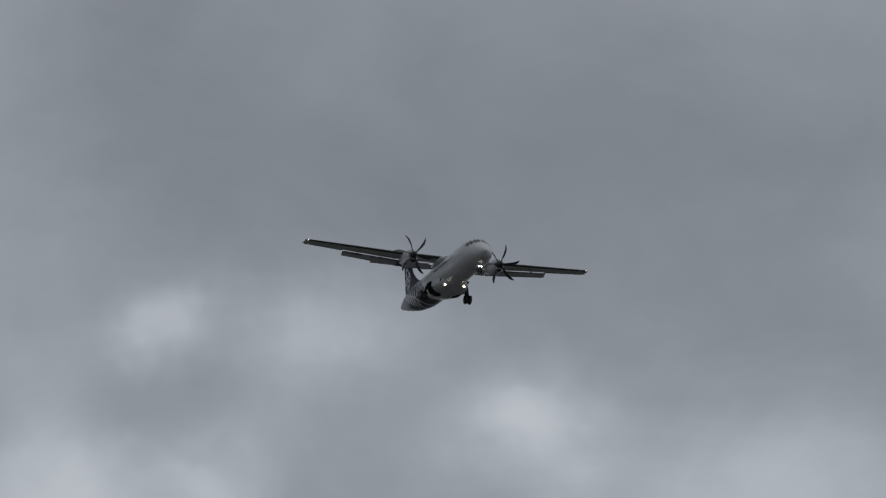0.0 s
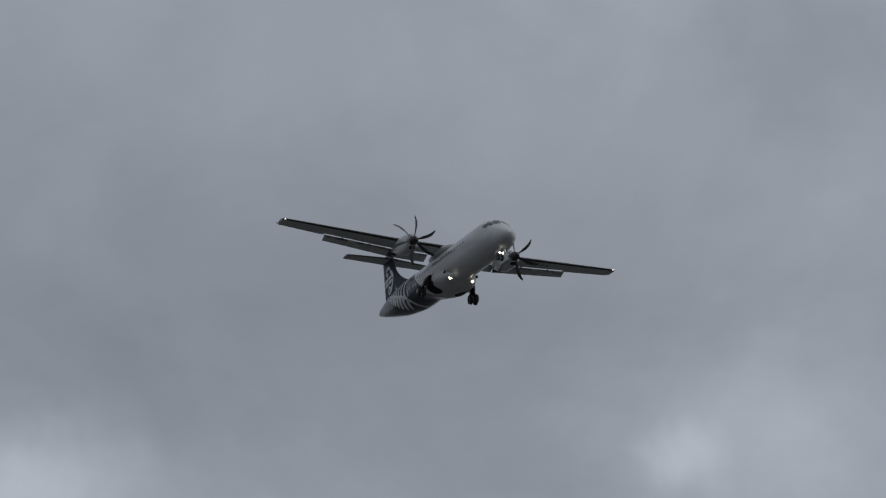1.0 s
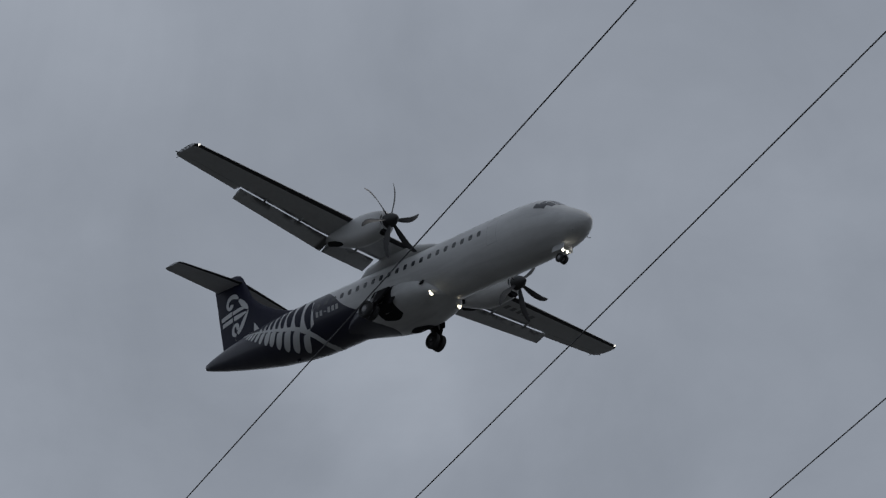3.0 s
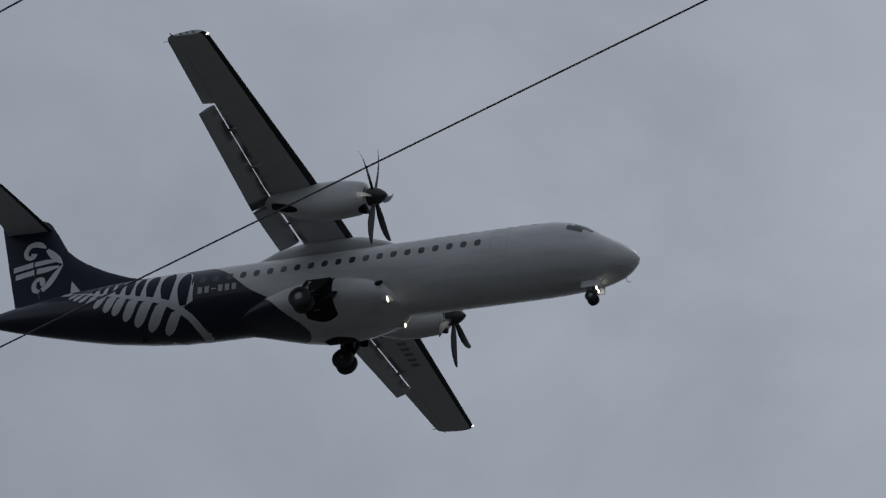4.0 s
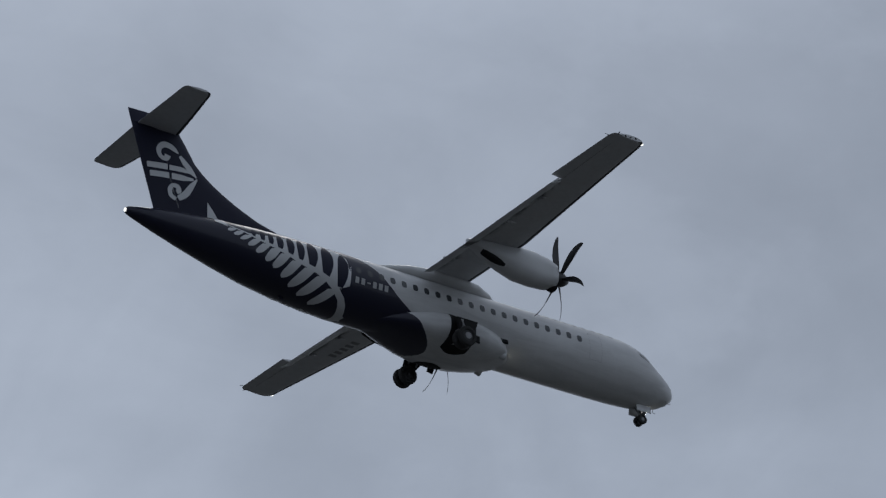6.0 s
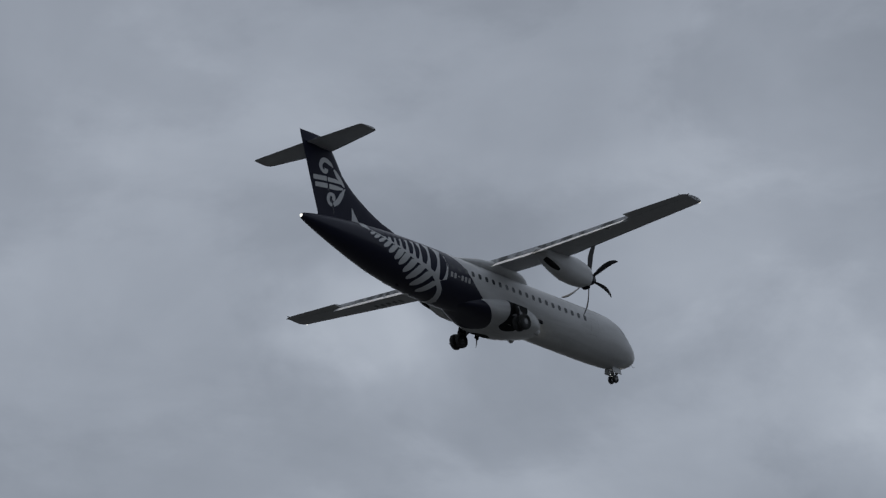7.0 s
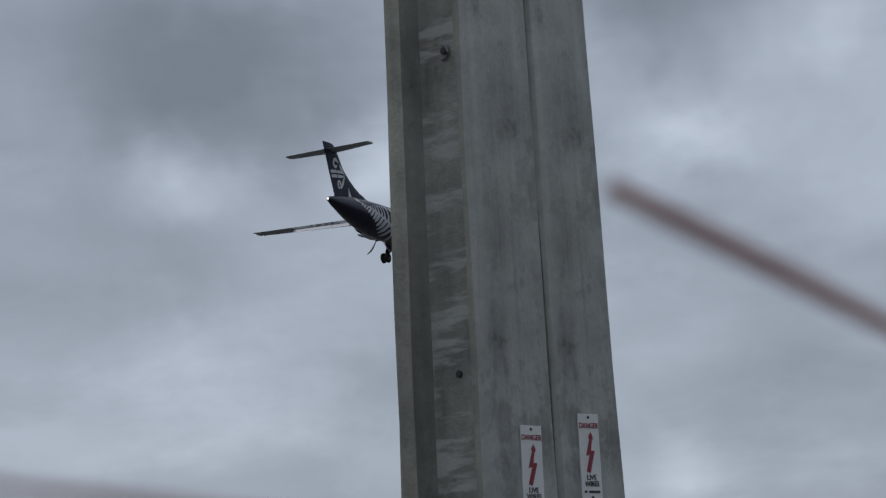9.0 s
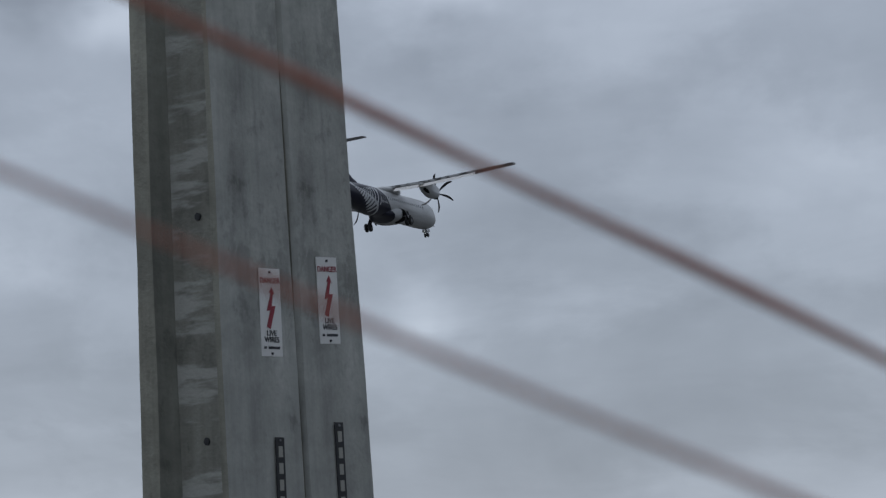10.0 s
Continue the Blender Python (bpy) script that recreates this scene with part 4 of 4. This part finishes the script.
# concrete with streaks and mould; its darker base paints the recess wall's shade
FLANK_SHADE = streaked(material("pole_flank_shade_concrete", (0.275, 0.273, 0.232), 0.92, 0.0, (40.0, 0.2), (3.0, 0.25), 0.4, 70.0, second=(0.21, 0.21, 0.178)), 0.0)


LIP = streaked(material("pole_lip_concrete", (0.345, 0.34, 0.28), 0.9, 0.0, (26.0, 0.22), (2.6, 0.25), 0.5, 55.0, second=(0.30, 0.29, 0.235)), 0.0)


def flat_text(word, size, mat, parent, m, name="lettering"):
    """Letters as a thin mesh; m is their place on the parent."""
    curve = bpy.data.curves.new(name, "FONT")
    curve.body, curve.size, curve.align_x, curve.align_y, curve.extrude = word, size, "CENTER", "CENTER", 0.0006
    curve.offset = size * 0.012
    made = new("letters", curve)
    bpy.context.view_layer.update()
    me = bpy.data.meshes.new_from_object(made.evaluated_get(bpy.context.evaluated_depsgraph_get()))
    bpy.data.objects.remove(made)
    me.materials.clear()
    me.materials.append(mat)
    ob = new(name, me)
    ob.parent = parent
    ob.matrix_basis = m
    return ob


def concrete_pole(label, height, deep=1.0):
    pole = empty("utility_pole")
    tagged(pole, label, "utility pole", "concrete power poles")
    bm = bmesh.new()
    zs = [-0.4 + (height + 0.4) * i / 60 for i in range(61)]
    n = len(POLE_SECTION)
    faces = skin(bm, [[(x * pole_scale(z) + 0.0015 * math.sin(5 * z + i), y * deep * pole_scale(z) + 0.0015 * math.sin(7 * z + 2 * i), z) for i, (x, y) in enumerate(POLE_SECTION)] for z in zs])
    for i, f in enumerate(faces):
        # one recess flank takes the concrete with shade in its colour
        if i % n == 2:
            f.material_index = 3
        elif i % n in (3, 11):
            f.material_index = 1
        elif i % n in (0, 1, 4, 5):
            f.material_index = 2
    part("shaft", bm, [CONCRETE, WEB, LIP, FLANK_SHADE], pole, "weathered concrete shaft with recessed web")
    for z in (2.235, 2.86, 3.78, 4.7, 5.6):
        bm = bmesh.new()
        y = -0.085 * deep * pole_scale(z)
        lathe(bm, [(-0.004, 0.011), (0.004, 0.011), (0.005, 0.004)], Matrix.Translation((0.022, y - 0.001, z)) @ pose(0, 0, 0, 0, 0, -90), 12)
        part("bolt_hole", bm, TAG_BLACK, pole, "dark bolt hole")
    z = 3.78
    bm = bmesh.new()
    pts = [(0.022 + 0.02 * math.cos(a), -0.085 * deep * pole_scale(z) - 0.006, z - 0.004 + 0.02 * math.sin(a)) for a in [math.pi * (-0.6 + 1.1 * k / 8) for k in range(9)]]
    tube(bm, pts, 0.004, 6)
    part("hook", bm, GALV, pole, "bent steel hook")
    return pole


def face_x(z):
    return 0.16 * pole_scale(z) + 0.003


def on_face(y, z, lift=0.0):
    """A place on the pole's flat side: x to the reader's right, y up, z out of the face."""
    return Matrix.Translation((face_x(z) + lift, y, z)) @ Matrix(((0, 0, 1, 0), (1, 0, 0, 0), (0, 1, 0, 0), (0, 0, 0, 1))) @ pose(0, 0, 0, 0.5, 0, 0)


def warning_sign(pole, y, z):
    """Enamel plate 82 x 245 mm: a word, an arrowed bolt, two words, a line of small print."""
    sign = empty("warning_sign", pole)
    sign.matrix_basis = on_face(y, z)
    tagged(sign, "white enamel danger sign with red lightning arrow")
    bm = bmesh.new()
    box(bm, (0.082, 0.245, 0.003), Matrix(), 0.001)
    part("plate", bm, SIGN_WHITE, sign, smooth=False)
    up = 0.0025
    flat_text("DANGER", 0.021, SIGN_RED, sign, pose(0, 0.088, up) @ Matrix.Diagonal((0.92, 1.05, 1, 1)))
    bolt = [(0.006, 0.071), (0.016, 0.050), (0.010, 0.052), (0.003, 0.018), (0.018, 0.018), (-0.004, -0.046), (-0.018, -0.040), (-0.002, 0.006), (-0.016, 0.004), (0.001, 0.053), (-0.005, 0.054)]
    bm = bmesh.new()
    low = [bm.verts.new((x, y2, up - 0.0006)) for x, y2 in bolt]
    top = [bm.verts.new((x, y2, up + 0.0006)) for x, y2 in bolt]
    bm.faces.new(top)
    bm.faces.new(low[::-1])
    for i in range(len(bolt)):
        j = (i + 1) % len(bolt)
        bm.faces.new((low[i], low[j], top[j], top[i]))
    part("lightning_arrow", bm, SIGN_RED, sign, smooth=False)
    flat_text("LIVE", 0.021, SIGN_DARK, sign, pose(0, -0.058, up))
    flat_text("WIRES", 0.021, SIGN_DARK, sign, pose(0, -0.076, up) @ Matrix.Diagonal((0.95, 1, 1, 1)))
    for x, w in ((-0.027, 0.009), (0.008, 0.044)):
        bm = bmesh.new()
        box(bm, (w, 0.007, 0.0012), pose(x, -0.098, up))
        part("small_print", bm, SIGN_DARK, sign, "bar of small print", False)
    for y2 in (0.112, -0.114):
        bm = bmesh.new()
        lathe(bm, [(0.0, 0.004), (0.003, 0.0035), (0.004, 0.001)], pose(0, y2, up - 0.001, 0, -90, 0), 10)
        part("rivet", bm, SIGN_DARK, sign)
    return sign


def number_tag(pole, y, z_top, count):
    """A black strip with upright pale marks that stand for its digits."""
    length = 0.032 + 0.046 * count
    tag = empty("number_tag", pole)
    tag.matrix_basis = on_face(y, z_top - length / 2)
    tagged(tag, "black strip with pale worn marks")
    bm = bmesh.new()
    box(bm, (0.034, length, 0.003), Matrix(), 0.001)
    part("strip", bm, TAG_BLACK, tag, smooth=False)
    for i in range(count):
        y2 = length / 2 - 0.040 - 0.046 * i
        bm = bmesh.new()
        box(bm, (0.016, 0.030, 0.0012), pose(0, y2, 0.0022), 0.0003)
        part("digit_bar", bm, TAG_MARK, tag, smooth=False)
    bm = bmesh.new()
    lathe(bm, [(0.0, 0.004), (0.003, 0.003), (0.004, 0.001)], pose(0, length / 2 - 0.009, 0.001, 0, -90, 0), 10)
    part("rivet", bm, GALV, tag)


TWIN = (9.084, 3.630)


def build_twin_poles():
    one = concrete_pole("weathered grey concrete pole with danger sign and number strip", 9.0)
    one.matrix_basis = pose(*TWIN, 0, 0, 0, POLE_TURN)
    warning_sign(one, 0.036, 2.582)
    number_tag(one, 0.043, 2.236, 5)
    two = concrete_pole("weathered grey concrete pole standing close beside its twin", 9.0, 0.93)
    # it leans a degree towards the first, so that their tapered shafts stay apart
    two.matrix_basis = Matrix.Translation((*TWIN, 0)) @ pose(0, 0, 0, 0, 0, POLE_TURN) @ pose(0, 0.328, 0, 1.08, 0, 0)
    warning_sign(two, -0.010, 2.625)
    number_tag(two, -0.004, 2.281, 5)


build_twin_poles()


# ---- the far pole with its double crossarm ----
ARM_AT = Vector((-17.284, 12.056, 0.0))            # under the nearest wire's insulator
ALONG = Vector((0.382, 0.924, 0.0))              # along the arms
AWAY = Vector((-0.924, 0.382, 0.0))              # along the line, away from the eye
ARM_TOP = 8.065


def arm_place(s, back, z):
    p = ARM_AT + ALONG * s + AWAY * back
    return Vector((p.x, p.y, z))


def timber_arm(s0, s1, back, top, label):
    bm = bmesh.new()
    m = Matrix.Translation(arm_place((s0 + s1) / 2, back, top - 0.0625)) @ pose(0, 0, 0, 0, 0, math.degrees(math.atan2(ALONG.y, ALONG.x)))
    box(bm, (s1 - s0, 0.10, 0.125), m, 0.008)
    return tagged(part("crossarm", bm, TIMBER, None), label, "crossarm", "crossarms of the power line")


def pin_insulator(s, back, z):
    thing = empty("pin_insulator")
    thing.matrix_basis = Matrix.Translation(arm_place(s, back, z))
    tagged(thing, "grey porcelain pin insulator on the crossarm", "insulator", "insulators of the power line")
    upright = pose(0, 0, 0, 0, -90, 0)
    bm = bmesh.new()
    lathe(bm, [(0.0, 0.034), (0.035, 0.036), (0.045, 0.046), (0.068, 0.048), (0.076, 0.034), (0.084, 0.044), (0.098, 0.040), (0.106, 0.022), (0.112, 0.01)], upright, 18)
    part("shed", bm, PORCELAIN, thing)
    turn = pose(0, 0, 0, 0, 0, math.degrees(math.atan2(ALONG.y, ALONG.x)))
    for dx in (-0.022, 0.022):
        bm = bmesh.new()
        lathe(bm, [(0.10, 0.006), (0.108, 0.014), (0.122, 0.016), (0.130, 0.008)], turn @ pose(dx, 0, 0) @ upright, 10)
        part("ear", bm, PORCELAIN, thing)
    return thing


def strain_insulator(at, way, long, wide):
    """A stubby insulator that holds a wire's end; at: on the arm, way: to the wire."""
    thing = empty("strain_insulator")
    q = Vector(way).normalized().to_track_quat("X", "Z").to_matrix().to_4x4()
    thing.matrix_basis = Matrix.Translation(at) @ q
    tagged(thing, "dark porcelain strain insulator at the wire's end", "insulator", "insulators of the power line")
    bm = bmesh.new()
    lathe(bm, [(x * long, r * wide) for x, r in ((0.0, 0.4), (0.14, 0.42), (0.2, 0.75), (0.34, 0.95), (0.46, 0.9), (0.55, 1.0), (0.66, 0.8), (0.72, 0.42), (0.8, 0.4))], Matrix(), 16)
    part("shed", bm, PORCELAIN, thing)
    bm = bmesh.new()
    lathe(bm, [(x * long, r * wide) for x, r in ((0.78, 0.25), (0.82, 0.55), (0.92, 0.5), (1.0, 0.15))], Matrix(), 12)
    part("clamp", bm, GALV, thing)


# where each wire starts on the arm and the point that it passes near the twin poles
LINES = [(0.06, (-17.214, 12.054), (9.0, 1.60)), (1.11, (-16.85, 13.125), (9.4, 2.15)), (2.91, (-16.15, 14.775), (9.6, 3.083))]


def build_far_pole():
    timber_arm(-0.19, 3.25, 0.0, ARM_TOP, "weathered timber crossarm carrying insulators")
    timber_arm(-0.185, 3.2, 0.38, ARM_TOP, "weathered timber crossarm bolted behind its twin")
    pole = empty("utility_pole")
    tagged(pole, "plain concrete pole that carries the double crossarm", "utility pole", "concrete power poles")
    bm = bmesh.new()
    base = arm_place(1.5, 0.19, 0)
    skin(bm, [[(base.x + r * math.cos(2 * math.pi * k / 16), base.y + r * math.sin(2 * math.pi * k / 16), z) for k in range(16)] for z, r in ((-0.3, 0.19), (4, 0.165), (8.4, 0.138))])
    part("shaft", bm, CONCRETE, pole)
    # two braces a side: one on the rear arm's near face, one on its far face
    for back, inset in ((0.313, 0.36), (0.447, 0.57)):
        for side in (-1, 1):
            bm = bmesh.new()
            s = 1.5 + side * (1.5 - inset)
            a, b = arm_place(s, back, ARM_TOP - 0.055), arm_place(1.5 + side * 0.12, back, 6.60)
            d = b - a
            m = Matrix.Translation((a + b) / 2) @ Matrix([(*row, 0) for row in Matrix((d.normalized(), AWAY, d.normalized().cross(AWAY))).transposed()] + [(0, 0, 0, 1)])
            box(bm, (d.length, 0.028, 0.062), m, 0.01)
            part("brace", bm, TIMBER, pole, "flat brace under the crossarm")
    for s in (-0.06, 0.74):
        pin_insulator(s, 0.0, ARM_TOP)
    for s, start, end in LINES:
        way = Vector((end[0] - start[0], end[1] - start[1], 0.0)).normalized()
        strain_insulator(arm_place(s - 0.075, -0.02, ARM_TOP + 0.035), way + ALONG * 0.25 + Vector((0, 0, 0.45)), 0.15, 0.034)
        strain_insulator(arm_place(s - 0.13, 0.43, ARM_TOP - 0.075), AWAY + Vector((0, 0, -0.07)), 0.42, 0.046)
    # a fuse tube that hangs under the rear arm
    fuse = empty("drop_fuse")
    fuse.matrix_basis = Matrix.Translation(arm_place(0.13, 0.40, ARM_TOP - 0.125))
    tagged(fuse, "grey hanging fuse holder under the crossarm", "fuse holder")
    bm = bmesh.new()
    lathe(bm, [(0.0, 0.045), (0.02, 0.05), (0.06, 0.03), (0.12, 0.035), (0.2, 0.035), (0.24, 0.02), (0.25, 0.008)], pose(0, 0, 0, 0, 90, 0), 14)
    part("tube", bm, PORCELAIN, fuse)
    bm = bmesh.new()
    tube(bm, [(-0.04, -0.05, 0.0), (-0.045, -0.055, -0.05), (-0.06, -0.075, -0.065), (-0.07, -0.085, -0.05)], 0.006, 6)
    part("hook", bm, GALV, fuse)


build_far_pole()


# ---- power lines ----
WIRE_Z = 8.2


def power_wire(points, radius, label, group="power line wires"):
    bm = bmesh.new()
    tube(bm, points, radius, 6)
    return tagged(part("power_wire", bm, WIRE, None), label, "power wire", group)


def build_wires():
    for s, (x0, y0), (x1, y1) in LINES:
        pts = [(x0 + (x1 - x0) * k / 24, y0 + (y1 - y0) * k / 24, WIRE_Z - 0.06 * (1 - (2 * k / 24 - 1) ** 2) - (0.04 if k == 0 else 0)) for k in range(25)]
        power_wire(pts, 0.0033, "thin dark overhead wire strained from the crossarm")
        # the line goes on beyond the arm
        a = arm_place(s - 0.13, 0.84, ARM_TOP - 0.104)
        far = a + AWAY * 45
        power_wire([(a.x + (far.x - a.x) * k / 16, a.y + (far.y - a.y) * k / 16, a.z - 1.1 * (k / 16) * (1 - k / 16) * 4 * 0.5) for k in range(17)], 0.0033, "thin dark overhead wire running on beyond the crossarm")
        # jumper loop from the clamp down to the rear arm
        c = Vector((x0, y0, WIRE_Z - 0.04))
        b = arm_place(s + 0.05, 0.0, ARM_TOP + 0.01)
        power_wire([c.lerp(b, k / 8) + ALONG * 0.012 * math.sin(math.pi * k / 8) for k in range(9)], 0.0034, "short dark jumper wire at the crossarm")


build_wires()


# ---- arm on the twin poles that takes the near ends of the wires ----
def build_near_arm():
    bm = bmesh.new()
    centre = Vector((9.09, 3.61, WIRE_Z - 0.10)) + Vector((0.382, 0.924, 0)) * -1.3 + Vector((-0.924, 0.382, 0)) * 0.22
    box(bm, (4.2, 0.10, 0.125), Matrix.Translation(centre) @ pose(0, 0, 0, 0, 0, math.degrees(math.atan2(0.924, 0.382))), 0.008)
    tagged(part("crossarm", bm, TIMBER, None), "weathered timber crossarm on the twin poles", "crossarm", "crossarms of the power line")


build_near_arm()


# ---- loose strands, most likely hair, that the wind blows across, a hand's width before the lens ----
def loose_strand(bend, radius):
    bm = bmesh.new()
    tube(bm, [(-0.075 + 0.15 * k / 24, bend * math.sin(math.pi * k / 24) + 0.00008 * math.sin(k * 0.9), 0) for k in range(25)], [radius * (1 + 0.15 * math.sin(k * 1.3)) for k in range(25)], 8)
    return tagged(part("loose_strand", bm, STRAND, None), "thin rust-brown strand, most likely hair, blowing close before the lens", "thread", "blowing threads")


strand_one = loose_strand(-0.0003, 0.00028)
strand_two = loose_strand(0.0002, 0.00048)



def motions():
    walk(airplane, [
        (0.0, pose(-297.92, 95.13, 82.00, -3.75, -0.00, 0.00)),
        (1.0, pose(-232.76, 98.15, 79.14, -3.75, -0.00, 0.00)),
        (2.0, pose(-167.86, 101.13, 76.13, -3.75, -0.00, 0.00)),
        (2.7, pose(-122.59, 103.20, 73.92, -3.75, -0.00, 0.00)),
        (3.8, pose(-51.71, 106.40, 70.29, -3.75, -0.00, 0.00)),
        (4.5, pose(-6.76, 108.42, 67.88, -3.75, -0.00, 0.00)),
        (5.0, pose(25.26, 109.85, 66.11, -3.75, -0.00, 0.00)),
        (5.5, pose(57.22, 111.28, 64.30, -3.75, -0.00, 0.00)),
        (6.2, pose(101.85, 113.25, 61.69, -3.75, -0.00, 0.00)),
        (7.3, pose(172.03, 116.01, 57.17, -2.04, 1.24, 0.47)),
        (7.5, pose(184.74, 116.47, 56.35, -1.75, 1.35, 0.49)),
        (8.0, pose(216.44, 117.63, 54.33, -1.38, 1.36, 0.44)),
        (8.5, pose(247.68, 119.47, 52.12, -1.70, 1.30, 0.35)),
        (9.0, pose(279.33, 120.46, 50.46, -3.00, 0.40, 0.10)),
        (9.5, pose(310.53, 122.31, 48.37, -3.75, -0.00, 0.00)),
        (10.0, pose(341.90, 123.65, 46.20, -3.75, -0.00, 0.00)),
    ])
    walk(strand_one, [
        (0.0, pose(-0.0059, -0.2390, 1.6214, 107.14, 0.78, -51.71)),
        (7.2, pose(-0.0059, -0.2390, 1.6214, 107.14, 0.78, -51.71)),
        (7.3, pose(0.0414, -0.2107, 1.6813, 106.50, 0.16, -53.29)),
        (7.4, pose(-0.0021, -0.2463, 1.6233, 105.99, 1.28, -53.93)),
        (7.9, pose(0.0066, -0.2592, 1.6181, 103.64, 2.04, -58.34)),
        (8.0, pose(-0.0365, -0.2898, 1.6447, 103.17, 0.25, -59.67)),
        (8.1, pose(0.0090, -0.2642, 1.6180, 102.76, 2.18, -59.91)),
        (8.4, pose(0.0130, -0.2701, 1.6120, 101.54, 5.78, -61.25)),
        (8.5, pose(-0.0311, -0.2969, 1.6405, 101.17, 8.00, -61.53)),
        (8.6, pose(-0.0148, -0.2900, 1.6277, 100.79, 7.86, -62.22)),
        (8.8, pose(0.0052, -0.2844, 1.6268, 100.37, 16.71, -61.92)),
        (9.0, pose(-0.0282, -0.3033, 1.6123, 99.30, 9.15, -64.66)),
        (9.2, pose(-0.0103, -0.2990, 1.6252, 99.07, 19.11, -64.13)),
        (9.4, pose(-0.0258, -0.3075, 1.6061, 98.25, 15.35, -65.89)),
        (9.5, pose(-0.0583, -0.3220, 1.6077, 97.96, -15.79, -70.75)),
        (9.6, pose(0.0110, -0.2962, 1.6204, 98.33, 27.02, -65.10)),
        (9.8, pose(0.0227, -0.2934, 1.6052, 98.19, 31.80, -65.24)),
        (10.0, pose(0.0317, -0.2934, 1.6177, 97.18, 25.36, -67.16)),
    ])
    walk(strand_two, [
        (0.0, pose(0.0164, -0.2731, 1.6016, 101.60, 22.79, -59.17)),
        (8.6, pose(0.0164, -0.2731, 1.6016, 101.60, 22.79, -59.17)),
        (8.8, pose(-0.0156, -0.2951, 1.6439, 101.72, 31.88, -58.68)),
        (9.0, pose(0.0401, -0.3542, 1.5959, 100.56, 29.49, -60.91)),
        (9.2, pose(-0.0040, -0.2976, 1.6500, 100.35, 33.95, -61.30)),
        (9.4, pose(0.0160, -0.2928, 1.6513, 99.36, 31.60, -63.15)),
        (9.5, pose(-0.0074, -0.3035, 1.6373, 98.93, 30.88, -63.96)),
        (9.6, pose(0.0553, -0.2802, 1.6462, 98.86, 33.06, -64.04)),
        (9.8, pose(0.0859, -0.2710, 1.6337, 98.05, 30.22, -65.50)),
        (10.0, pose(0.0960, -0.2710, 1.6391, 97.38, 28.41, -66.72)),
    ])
    spin()


def spin():
    # blade angles (every 60 degrees alike) at known times; between them about 42 degrees each thirtieth of a second
    known = {
        -1: [(0, 23), (1, 56), (1.5, 7), (2, 12), (2.5, 22), (4, 2), (4.5, 12), (5, 28), (5.5, 39), (6, 56), (7.5, 46), (8, 57), (8.5, 36), (10, 57)],
        1: [(0, 40), (1, 15), (1.5, 24), (2, 37), (2.5, 51), (4, 20), (4.5, 4), (5, 14), (5.5, 2), (6, 50), (7.5, 10), (8, 21), (9, 34), (10, 20)],
    }
    for side, marks in known.items():
        rows, angle = [], float(marks[0][1])
        for (t0, _), (t1, phase) in zip(marks, marks[1:]):
            n = round((t1 - t0) * 30)
            gap = phase - angle
            total = gap + 60 * round((42 * n - gap) / 60)
            for i in range(n):
                rows.append((t0 + i / 30, Matrix.Translation(HUB[side]) @ pose(0, 0, 0, angle + total * i / n, 0, 0)))
            angle += total
        rows.append((marks[-1][0], Matrix.Translation(HUB[side]) @ pose(0, 0, 0, angle, 0, 0)))
        walk(PROPS[side], rows)


motions()
